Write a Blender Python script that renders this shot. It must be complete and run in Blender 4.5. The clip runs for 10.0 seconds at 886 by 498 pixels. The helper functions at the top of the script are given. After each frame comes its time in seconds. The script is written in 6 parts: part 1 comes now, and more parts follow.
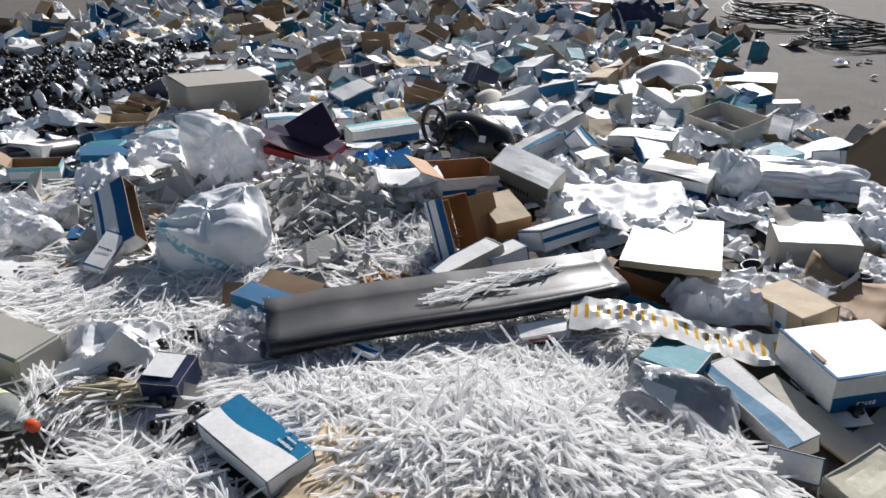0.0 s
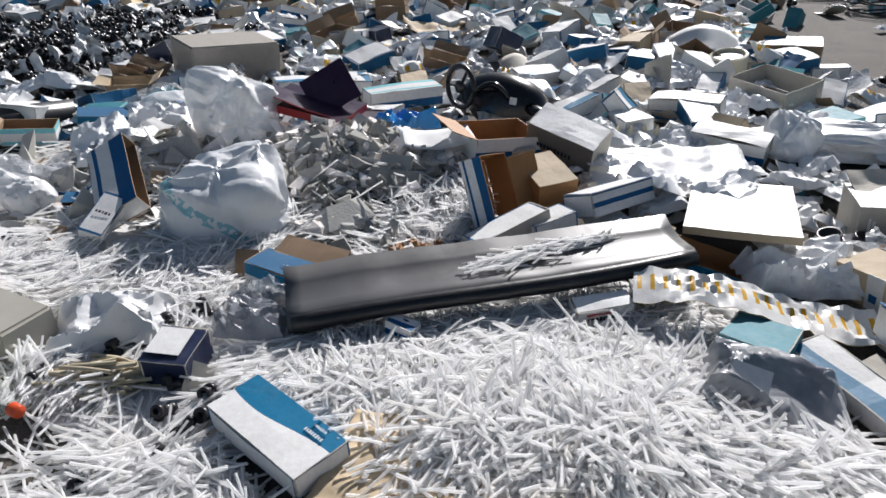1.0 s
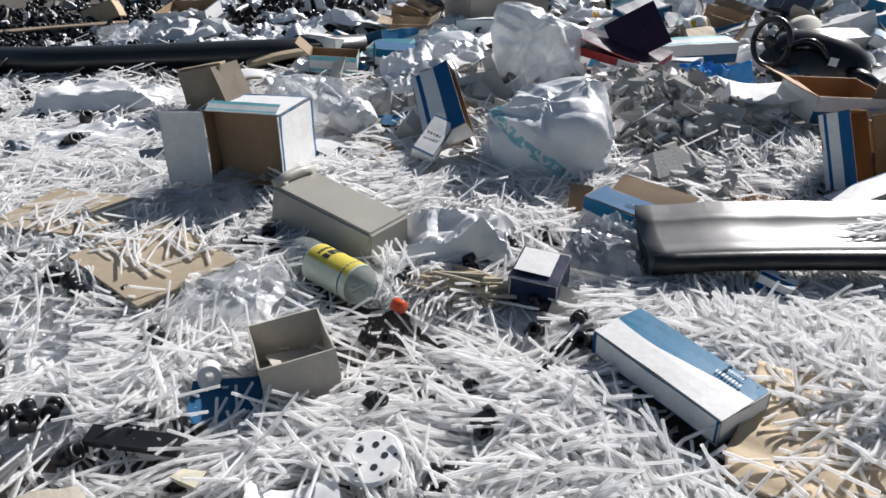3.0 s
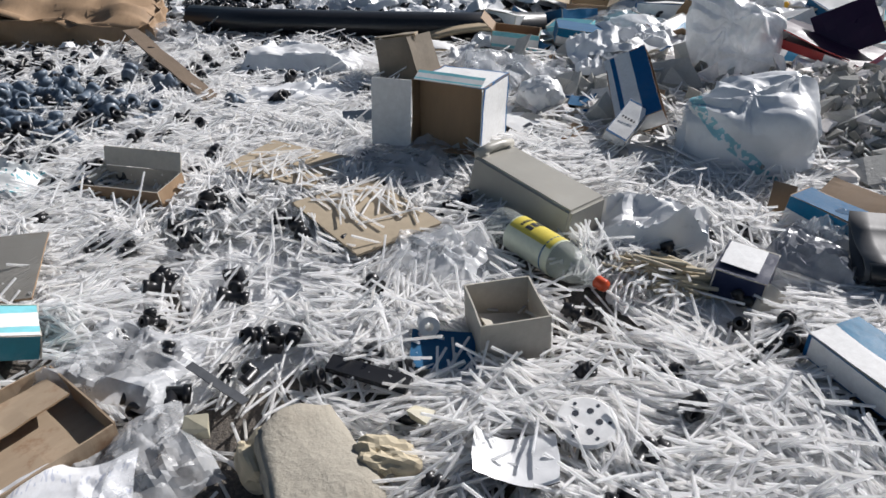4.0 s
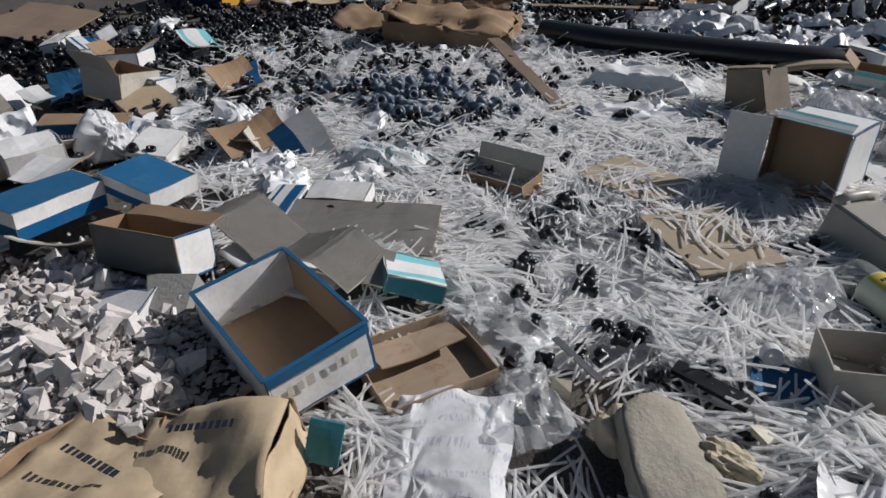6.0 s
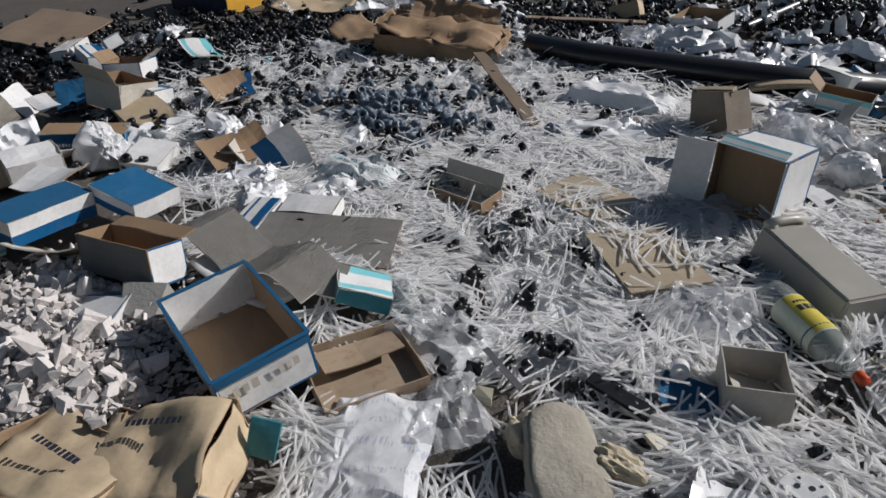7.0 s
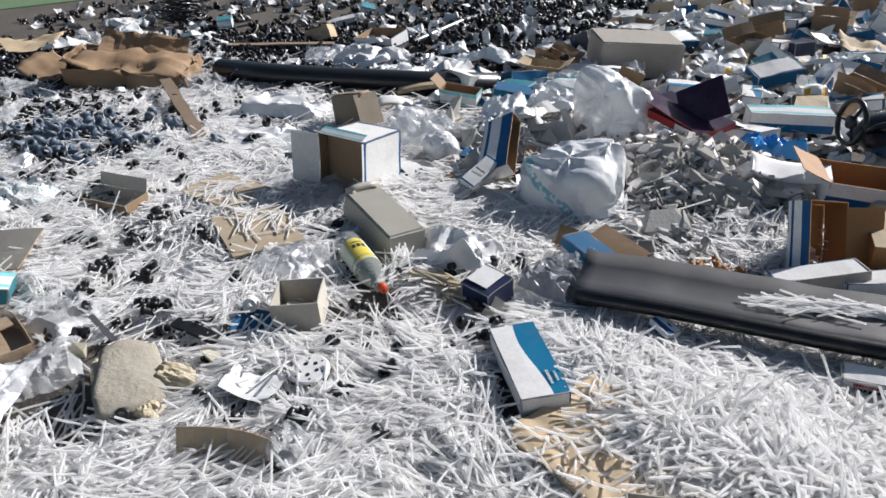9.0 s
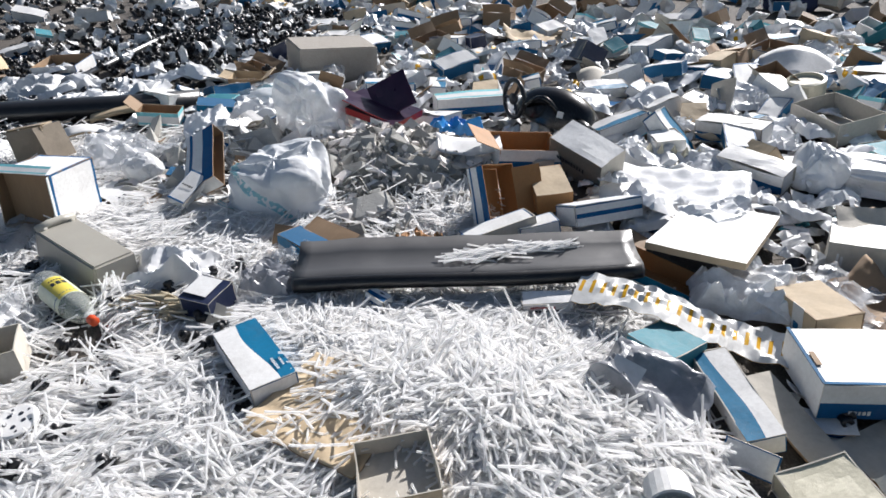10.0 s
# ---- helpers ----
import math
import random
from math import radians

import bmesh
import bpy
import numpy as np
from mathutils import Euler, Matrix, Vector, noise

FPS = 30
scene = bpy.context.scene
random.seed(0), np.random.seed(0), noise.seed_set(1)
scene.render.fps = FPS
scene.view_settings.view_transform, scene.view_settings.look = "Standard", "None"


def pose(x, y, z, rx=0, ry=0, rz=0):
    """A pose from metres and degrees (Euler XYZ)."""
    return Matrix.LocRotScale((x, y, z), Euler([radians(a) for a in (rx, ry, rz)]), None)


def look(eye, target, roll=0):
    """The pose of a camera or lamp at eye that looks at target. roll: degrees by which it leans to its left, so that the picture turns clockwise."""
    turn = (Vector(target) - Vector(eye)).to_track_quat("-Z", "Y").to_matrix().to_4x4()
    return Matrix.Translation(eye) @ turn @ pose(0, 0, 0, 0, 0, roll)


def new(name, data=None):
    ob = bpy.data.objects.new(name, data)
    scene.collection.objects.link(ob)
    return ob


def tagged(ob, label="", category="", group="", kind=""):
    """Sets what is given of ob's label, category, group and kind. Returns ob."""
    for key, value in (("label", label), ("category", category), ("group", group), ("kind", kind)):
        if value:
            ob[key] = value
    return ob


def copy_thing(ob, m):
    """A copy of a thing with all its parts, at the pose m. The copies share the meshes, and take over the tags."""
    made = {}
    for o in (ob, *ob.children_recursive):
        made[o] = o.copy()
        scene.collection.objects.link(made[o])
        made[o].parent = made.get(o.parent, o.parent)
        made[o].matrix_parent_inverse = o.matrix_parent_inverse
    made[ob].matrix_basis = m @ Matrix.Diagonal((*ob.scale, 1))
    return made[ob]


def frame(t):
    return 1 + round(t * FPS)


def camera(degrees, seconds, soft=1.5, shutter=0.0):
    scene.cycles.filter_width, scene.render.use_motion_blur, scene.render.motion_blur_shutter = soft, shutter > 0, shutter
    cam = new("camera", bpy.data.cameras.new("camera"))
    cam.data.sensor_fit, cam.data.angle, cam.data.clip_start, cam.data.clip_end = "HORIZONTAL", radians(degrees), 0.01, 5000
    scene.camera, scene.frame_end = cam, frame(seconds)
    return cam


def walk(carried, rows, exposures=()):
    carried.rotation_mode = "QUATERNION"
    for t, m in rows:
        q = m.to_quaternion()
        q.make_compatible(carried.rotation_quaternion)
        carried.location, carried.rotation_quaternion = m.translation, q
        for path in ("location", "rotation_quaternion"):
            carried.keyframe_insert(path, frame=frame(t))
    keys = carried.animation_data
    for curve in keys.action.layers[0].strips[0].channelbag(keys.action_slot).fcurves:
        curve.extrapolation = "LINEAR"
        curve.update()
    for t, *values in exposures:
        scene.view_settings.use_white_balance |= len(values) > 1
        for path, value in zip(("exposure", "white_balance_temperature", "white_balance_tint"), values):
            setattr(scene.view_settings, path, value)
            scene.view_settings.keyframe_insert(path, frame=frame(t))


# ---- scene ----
cam = camera(67.6, 10.0, 1.6)
PATH = [
    (0, (0.033, 0.266, 1.101), (-0.092, 2.041, 0.187), -0.2),
    (0.5, (-0.005, 0.337, 1.019), (-0.126, 2.101, 0.084), -0.2),
    (1, (-0.076, 0.44, 0.947), (-0.213, 2.191, -0.009), -0.2),
    (1.5, (-0.209, 0.472, 0.9), (-0.392, 2.214, -0.066), -0.4),
    (2, (-0.332, 0.467, 0.868), (-0.609, 2.187, -0.113), -0.5),
    (2.5, (-0.433, 0.425, 0.854), (-0.863, 2.103, -0.145), -0.6),
    (3, (-0.519, 0.371, 0.83), (-1.117, 1.986, -0.188), -0.7),
    (3.2, (-0.546, 0.346, 0.818), (-1.217, 1.931, -0.2), -0.6),
    (4.3, (-0.685, 0.201, 0.864), (-1.678, 1.558, -0.218), -1.1),
    (4.5, (-0.674, 0.177, 0.866), (-1.752, 1.473, -0.21), -2.0),
    (5, (-0.708, 0.079, 0.885), (-1.939, 1.249, -0.173), -1.8),
    (5.5, (-0.726, -0.011, 0.911), (-2.086, 1.015, -0.137), -1.9),
    (5.7, (-0.722, -0.036, 0.927), (-2.126, 0.936, -0.114), -2.3),
    (6.8, (-0.621, 0.027, 1.037), (-2.076, 0.906, -0.017), -1.7),
    (7, (-0.544, 0.057, 1.065), (-1.999, 0.937, 0.011), -1.8),
    (7.5, (-0.342, 0.118, 1.146), (-1.792, 1.021, 0.106), -1.7),
    (8, (-0.117, 0.197, 1.186), (-1.546, 1.142, 0.155), -1.5),
    (8.5, (0.113, 0.245, 1.147), (-1.238, 1.318, 0.136), -1.3),
    (9, (0.215, 0.254, 1.117), (-0.926, 1.559, 0.119), -1.1),
    (9.5, (0.298, 0.235, 1.108), (-0.529, 1.766, 0.12), -0.8),
    (10, (0.395, 0.216, 1.113), (-0.136, 1.88, 0.138), -0.6),
]
EXPOSURES = [(0.0, 0.38), (2.5, 0.34), (4.5, 0.02), (5.5, -0.38), (7.0, -0.4), (8.5, 0.1), (10.0, 0.6)]
walk(cam, [(t, look(eye, target, roll)) for t, eye, target, roll in PATH], EXPOSURES)

# ---- sky and sun ----
SUN_AZ, SUN_EL = 72.0, 32.0          # degrees from +x towards +y, and above the horizon
world = bpy.data.worlds.new("world")
scene.world = world
world.use_nodes = True
wn = world.node_tree
sky = wn.nodes.new("ShaderNodeTexSky")
sky.sky_type, sky.sun_disc = "NISHITA", False
sky.sun_elevation, sky.sun_rotation = radians(SUN_EL), radians(90 - SUN_AZ)
wn.links.new(sky.outputs[0], wn.nodes["Background"].inputs[0])
wn.nodes["Background"].inputs[1].default_value = 0.05
sun_data = bpy.data.lights.new("sun", "SUN")
sun_data.energy, sun_data.angle, sun_data.color = 5.0, radians(0.53), (1.0, 0.972, 0.968)
sun_way = Vector((math.cos(radians(SUN_AZ)) * math.cos(radians(SUN_EL)), math.sin(radians(SUN_AZ)) * math.cos(radians(SUN_EL)), math.sin(radians(SUN_EL))))
new("sun", sun_data).matrix_world = look(sun_way * 20, (0, 0, 0))


# ---- materials ----
def nodes_of(name):
    m = bpy.data.materials.new(name)
    m.use_nodes = True
    return m, m.node_tree, m.node_tree.nodes["Principled BSDF"]


def math_node(nt, op, a, b=None, c=None):
    n = nt.nodes.new("ShaderNodeMath")
    n.operation = op
    for i, v in enumerate((a, b, c)):
        if v is None:
            continue
        if isinstance(v, (int, float)):
            n.inputs[i].default_value = v
        else:
            nt.links.new(v, n.inputs[i])
    return n.outputs[0]


def mix_rgb(nt, fac, a, b, blend="MIX"):
    n = nt.nodes.new("ShaderNodeMix")
    n.data_type, n.blend_type = "RGBA", blend
    for key, v in ((0, fac), (6, a), (7, b)):
        if isinstance(v, (int, float)):
            n.inputs[key].default_value = v
        elif isinstance(v, tuple):
            n.inputs[key].default_value = (*v, 1)
        else:
            nt.links.new(v, n.inputs[key])
    return n.outputs[2]


def noise_fac(nt, scale, detail=4.0, rough=0.6, coord="Object", stretch=None):
    t = nt.nodes.new("ShaderNodeTexCoord")
    n = nt.nodes.new("ShaderNodeTexNoise")
    n.inputs["Scale"].default_value, n.inputs["Detail"].default_value, n.inputs["Roughness"].default_value = scale, detail, rough
    out = t.outputs[coord]
    if stretch:
        mp = nt.nodes.new("ShaderNodeMapping")
        mp.inputs["Scale"].default_value = stretch
        nt.links.new(out, mp.inputs[0])
        out = mp.outputs[0]
    nt.links.new(out, n.inputs["Vector"])
    return n.outputs["Fac"]


def ramp(nt, fac, lo, hi):
    n = nt.nodes.new("ShaderNodeMapRange")
    n.inputs[1].default_value, n.inputs[2].default_value = lo, hi
    nt.links.new(fac, n.inputs[0])
    return n.outputs[0]


def finish(nt, b, col, rough, grain, bump, stain=0.25, stain_scale=9.0, stain_col=(0.16, 0.12, 0.08), rnd=0.12, stretch=None):
    """Grain, stains and a random shade for each object on a base colour; fine relief."""
    g = noise_fac(nt, grain, 5, 0.65, stretch=stretch)
    col = mix_rgb(nt, ramp(nt, g, 0.3, 0.75), mix_rgb(nt, 1.0, col, (0.84, 0.83, 0.82), "MULTIPLY"), col)
    st = math_node(nt, "MULTIPLY", ramp(nt, noise_fac(nt, stain_scale, 6, 0.7), 0.52, 0.78), stain)
    col = mix_rgb(nt, st, col, stain_col)
    info = nt.nodes.new("ShaderNodeObjectInfo")
    hv = nt.nodes.new("ShaderNodeHueSaturation")
    nt.links.new(math_node(nt, "MULTIPLY_ADD", info.outputs["Random"], 2 * rnd, 1 - 1.4 * rnd), hv.inputs["Value"])
    nt.links.new(col, hv.inputs["Color"])
    nt.links.new(hv.outputs[0], b.inputs["Base Color"])
    nt.links.new(math_node(nt, "MULTIPLY_ADD", g, 0.25, rough - 0.12), b.inputs["Roughness"])
    if bump:
        bp = nt.nodes.new("ShaderNodeBump")
        bp.inputs["Strength"].default_value, bp.inputs["Distance"].default_value = bump, 0.004
        nt.links.new(g, bp.inputs["Height"])
        nt.links.new(bp.outputs[0], b.inputs["Normal"])


def plain(name, col, rough=0.6, grain=60.0, bump=0.25, metal=0.0, **kw):
    m, nt, b = nodes_of(name)
    c = nt.nodes.new("ShaderNodeRGB")
    c.outputs[0].default_value = (*col, 1)
    b.inputs["Metallic"].default_value = metal
    finish(nt, b, c.outputs[0], rough, grain, bump, **kw)
    return m


def printed(name, base, ink, mode, rough=0.5, **kw):
    """Printed board: ink laid over the base colour in the face's own 0..1 coordinates."""
    m, nt, b = nodes_of(name)
    uv = nt.nodes.new("ShaderNodeTexCoord")
    sp = nt.nodes.new("ShaderNodeSeparateXYZ")
    nt.links.new(uv.outputs["UV"], sp.inputs[0])
    u, v = sp.outputs[0], sp.outputs[1]
    au = math_node(nt, "ABSOLUTE", math_node(nt, "SUBTRACT", u, 0.5))
    av = math_node(nt, "ABSOLUTE", math_node(nt, "SUBTRACT", v, 0.5))
    if mode == "edge":
        f = math_node(nt, "MAXIMUM", math_node(nt, "GREATER_THAN", au, 0.47), math_node(nt, "GREATER_THAN", av, 0.45))
    elif mode == "band":
        f = math_node(nt, "LESS_THAN", v, 0.46)
    elif mode == "stripe":
        f = math_node(nt, "MAXIMUM", math_node(nt, "LESS_THAN", av, 0.11), math_node(nt, "GREATER_THAN", v, 0.93))
    elif mode == "long":
        f = math_node(nt, "MAXIMUM", math_node(nt, "GREATER_THAN", u, 0.62), math_node(nt, "LESS_THAN", math_node(nt, "ABSOLUTE", math_node(nt, "SUBTRACT", u, 0.2)), 0.055))
    elif mode == "two":
        f = math_node(nt, "MAXIMUM", math_node(nt, "GREATER_THAN", v, 0.72), math_node(nt, "LESS_THAN", math_node(nt, "ABSOLUTE", math_node(nt, "SUBTRACT", v, 0.16)), 0.08))
    elif mode == "spots":
        fu = math_node(nt, "ABSOLUTE", math_node(nt, "SUBTRACT", math_node(nt, "FRACT", math_node(nt, "MULTIPLY", u, 2.0)), 0.5))
        fv = math_node(nt, "ABSOLUTE", math_node(nt, "SUBTRACT", math_node(nt, "FRACT", math_node(nt, "MULTIPLY", v, 2.0)), 0.5))
        f = math_node(nt, "MULTIPLY", math_node(nt, "LESS_THAN", fu, 0.24), math_node(nt, "LESS_THAN", fv, 0.2))
    elif mode == "ticks":
        fu = math_node(nt, "ABSOLUTE", math_node(nt, "SUBTRACT", math_node(nt, "FRACT", math_node(nt, "MULTIPLY", u, 19.0)), 0.5))
        f = math_node(nt, "MULTIPLY", math_node(nt, "LESS_THAN", fu, 0.17), math_node(nt, "LESS_THAN", math_node(nt, "ABSOLUTE", math_node(nt, "SUBTRACT", v, 0.55)), 0.2))
    elif mode == "letters":
        fu = math_node(nt, "GREATER_THAN", noise_fac(nt, 30.0, 1, 0.3, "UV", (1.6, 0.5, 1)), 0.56)
        fv = math_node(nt, "LESS_THAN", math_node(nt, "ABSOLUTE", math_node(nt, "SUBTRACT", math_node(nt, "FRACT", math_node(nt, "MULTIPLY", v, 5.0)), 0.5)), 0.17)
        f = math_node(nt, "MULTIPLY", fu, fv)
    else:                                   # wave
        s = math_node(nt, "SINE", math_node(nt, "MULTIPLY_ADD", u, 4.4, 0.4))
        f = math_node(nt, "GREATER_THAN", math_node(nt, "MULTIPLY_ADD", s, 0.1, v), 0.56)
    b.inputs["Specular IOR Level"].default_value = 0.2
    # rubbed ink
    worn = ramp(nt, noise_fac(nt, 70, 5, 0.75), 0.2, 0.32)
    f = math_node(nt, "MULTIPLY", f, worn)
    finish(nt, b, mix_rgb(nt, f, base, ink), rough, 90, 0.15, **kw)
    return m


WHITE, BLUE = (0.80, 0.80, 0.79), (0.005, 0.10, 0.26)
M = {
    "white": plain("white_board", (0.78, 0.78, 0.77), 0.55, stain=0.2),
    "edge": printed("blue_edged_board", WHITE, BLUE, "edge"),
    "band": printed("blue_band_board", WHITE, BLUE, "band"),
    "stripe": printed("blue_stripe_board", WHITE, BLUE, "stripe"),
    "long": printed("blue_long_stripe_board", WHITE, BLUE, "long"),
    "wave": printed("blue_wave_board", WHITE, (0.005, 0.165, 0.32), "wave"),
    "blue": plain("blue_board", (0.005, 0.11, 0.25), 0.8, stain=0.1, stain_col=(0.3, 0.35, 0.4)),
    "two": printed("aqua_stripe_board", WHITE, (0.22, 0.60, 0.66), "two"),
    "teal": plain("teal_board", (0.03, 0.22, 0.28), 0.7, stain=0.2, stain_col=(0.5, 0.55, 0.55)),
    "navy": plain("navy_board", (0.012, 0.02, 0.06), 0.35, stain=0.2, stain_col=(0.3, 0.3, 0.35)),
    "kraft": plain("brown_kraft_board", (0.31, 0.205, 0.12), 0.75, stain=0.3, stretch=(1, 0.2, 1)),
    "tan": plain("pale_kraft_paper", (0.56, 0.44, 0.29), 0.75, stain=0.25),
    "orange": plain("orange_kraft_board", (0.40, 0.20, 0.075), 0.7, stain=0.3),
    "grey": plain("grey_board", (0.53, 0.495, 0.43), 0.8, stain=0.35),
    "ply": plain("weathered_hardboard", (0.47, 0.385, 0.27), 0.7, grain=40, stain=0.35),
    "spots": printed("yellow_square_sheet", (0.82, 0.81, 0.78), (0.70, 0.38, 0.015), "spots"),
    "ticks": printed("yellow_striped_film", (0.80, 0.80, 0.78), (0.72, 0.40, 0.02), "ticks", rough=0.3),
    "aqua_letters": printed("aqua_printed_film", (0.78, 0.80, 0.80), (0.03, 0.30, 0.36), "letters", rough=0.35),
    "paper": plain("white_paper", (0.82, 0.83, 0.84), 0.7, grain=25, stain=0.12, bump=0.3),
    "print_paper": printed("printed_white_paper", (0.83, 0.84, 0.86), (0.60, 0.63, 0.72), "letters", rough=0.7, stain=0.08),
    "film": plain("white_plastic_film", (0.80, 0.81, 0.82), 0.3, grain=18, stain=0.1, bump=0.5),
    "black": plain("black_plastic", (0.012, 0.012, 0.014), 0.34, grain=60, stain=0.12, stain_col=(0.2, 0.18, 0.16), bump=0.1),
    "rubber": plain("black_plastic_sheet", (0.016, 0.016, 0.018), 0.33, grain=14, stain=0.2, stain_col=(0.05, 0.048, 0.045), bump=0.15),
    # sheath: base raised to grey to paint in the sheen on dark plastic
    "sheath": plain("sheen_grey_sheet", (0.10, 0.10, 0.102), 0.38, grain=10, stain=0.35, stain_col=(0.07, 0.07, 0.07), stain_scale=4, bump=0.12),
    "bluegrey": plain("blue_grey_plastic", (0.13, 0.17, 0.22), 0.4, grain=60, stain=0.3),
    "enclosure": plain("aged_grey_plastic", (0.45, 0.43, 0.375), 0.42, grain=8, stain=0.3, stain_col=(0.42, 0.33, 0.16), stain_scale=5),
    "white_plastic": plain("white_moulded_plastic", (0.75, 0.75, 0.74), 0.35, stain=0.2),
    "stone": plain("grey_beige_block", (0.40, 0.37, 0.33), 0.9, grain=110, bump=0.8, stain=0.25),
    "foam": plain("pitted_grey_foam", (0.38, 0.35, 0.29), 0.9, grain=75, bump=1.0, stain=0.3),
    "foam_skin": plain("pale_foam_skin", (0.52, 0.45, 0.32), 0.8, grain=30, stain=0.4),
    "plaster": plain("broken_plaster", (0.85, 0.80, 0.765), 0.9, grain=90, bump=0.6, stain=0.28, stain_col=(0.36, 0.29, 0.22), rnd=0.3),
    "concrete": plain("broken_concrete", (0.52, 0.51, 0.475), 0.9, grain=90, bump=0.7, stain=0.4, stain_col=(0.25, 0.2, 0.15), rnd=0.35),
    "rust": plain("rust_stained_board", (0.38, 0.29, 0.20), 0.8, stain=0.95, stain_scale=16, stain_col=(0.17, 0.065, 0.02), stretch=(1, 0.2, 1)),
    "red": plain("red_card", (0.45, 0.03, 0.03), 0.4),
    "dark_card": plain("dark_purple_card", (0.03, 0.008, 0.035), 0.3, grain=12, stain=0.35, stain_col=(0.07, 0.01, 0.03)),
    "cap": plain("orange_red_cap", (0.75, 0.09, 0.02), 0.35, bump=0.0, stain=0.0),
    "label": plain("yellow_label", (0.80, 0.66, 0.10), 0.4, bump=0.05, stain=0.1),
    "label_pale": plain("pale_green_label", (0.62, 0.66, 0.52), 0.4, bump=0.05, stain=0.1),
    "ink": plain("dark_print_and_hole_shade", (0.02, 0.025, 0.04), 0.5, bump=0.0, stain=0.0),
    "blue_film": plain("bright_blue_film", (0.02, 0.25, 0.62), 0.3, grain=30),
    "tarp": plain("navy_cloth", (0.010, 0.018, 0.06), 0.8, grain=30),
    "cream": plain("cream_plastic", (0.60, 0.56, 0.42), 0.45, stain=0.2),
    "wood": plain("weathered_wood", (0.27, 0.20, 0.14), 0.8, grain=30, stain=0.4, stretch=(1, 12, 12)),
    "rose": plain("pinkish_rag", (0.42, 0.22, 0.20), 0.8),
    "dust": plain("dusty_brown_board", (0.30, 0.25, 0.19), 0.8, stain=0.4),
    "gloss_black": plain("glossy_black_plastic", (0.006, 0.006, 0.007), 0.24, grain=8, stain=0.0, bump=0.05),
    "yellow": plain("amber_board", (0.62, 0.33, 0.03), 0.6),
    "steel": plain("dull_steel", (0.32, 0.32, 0.32), 0.4, metal=0.8, stain=0.3),
}


def corrugated():
    m, nt, b = nodes_of("corrugated_grey_board")
    t = nt.nodes.new("ShaderNodeTexCoord")
    w = nt.nodes.new("ShaderNodeTexWave")
    w.bands_direction = "Y"
    w.inputs["Scale"].default_value, w.inputs["Distortion"].default_value, w.inputs["Detail"].default_value = 110, 1.6, 3
    nt.links.new(t.outputs["Object"], w.inputs[0])
    col = mix_rgb(nt, w.outputs["Fac"], (0.20, 0.19, 0.17), (0.34, 0.33, 0.30))
    finish(nt, b, col, 0.8, 40, 0.0, stain=0.5, stain_scale=12, stretch=(0.15, 1, 1))
    bp = nt.nodes.new("ShaderNodeBump")
    bp.inputs["Strength"].default_value, bp.inputs["Distance"].default_value = 0.7, 0.003
    nt.links.new(w.outputs["Fac"], bp.inputs["Height"])
    nt.links.new(bp.outputs[0], b.inputs["Normal"])
    return m


def clear_film(name, body, tint, rough=0.18):
    """Thin clear plastic: mostly lets light through, with milky folds and gloss."""
    m, nt, b = nodes_of(name)
    b.inputs["Base Color"].default_value = (*tint, 1)
    b.inputs["Roughness"].default_value = rough
    b.inputs["Specular IOR Level"].default_value = 0.8
    tr = nt.nodes.new("ShaderNodeBsdfTransparent")
    mx = nt.nodes.new("ShaderNodeMixShader")
    g = ramp(nt, noise_fac(nt, 14, 6, 0.7), 0.35, 0.75)
    nt.links.new(math_node(nt, "MULTIPLY_ADD", g, body * 0.45, body * 0.62), mx.inputs[0])
    nt.links.new(tr.outputs[0], mx.inputs[1])
    nt.links.new(b.outputs[0], mx.inputs[2])
    bp = nt.nodes.new("ShaderNodeBump")
    bp.inputs["Strength"].default_value, bp.inputs["Distance"].default_value = 0.8, 0.006
    nt.links.new(noise_fac(nt, 32, 5, 0.6), bp.inputs["Height"])
    nt.links.new(bp.outputs[0], b.inputs["Normal"])
    nt.links.new(mx.outputs[0], nt.nodes["Material Output"].inputs[0])
    return m


M["corrugated"] = corrugated()
M["clear"] = clear_film("clear_plastic_film", 0.42, (0.82, 0.84, 0.86))
M["milky"] = clear_film("milky_plastic_film", 0.92, (0.88, 0.89, 0.90), 0.3)
M["smoke"] = clear_film("smoky_plastic_film", 0.95, (0.30, 0.31, 0.335), 0.28)
M["pet"] = clear_film("clear_bottle_plastic", 0.36, (0.70, 0.74, 0.70), 0.1)


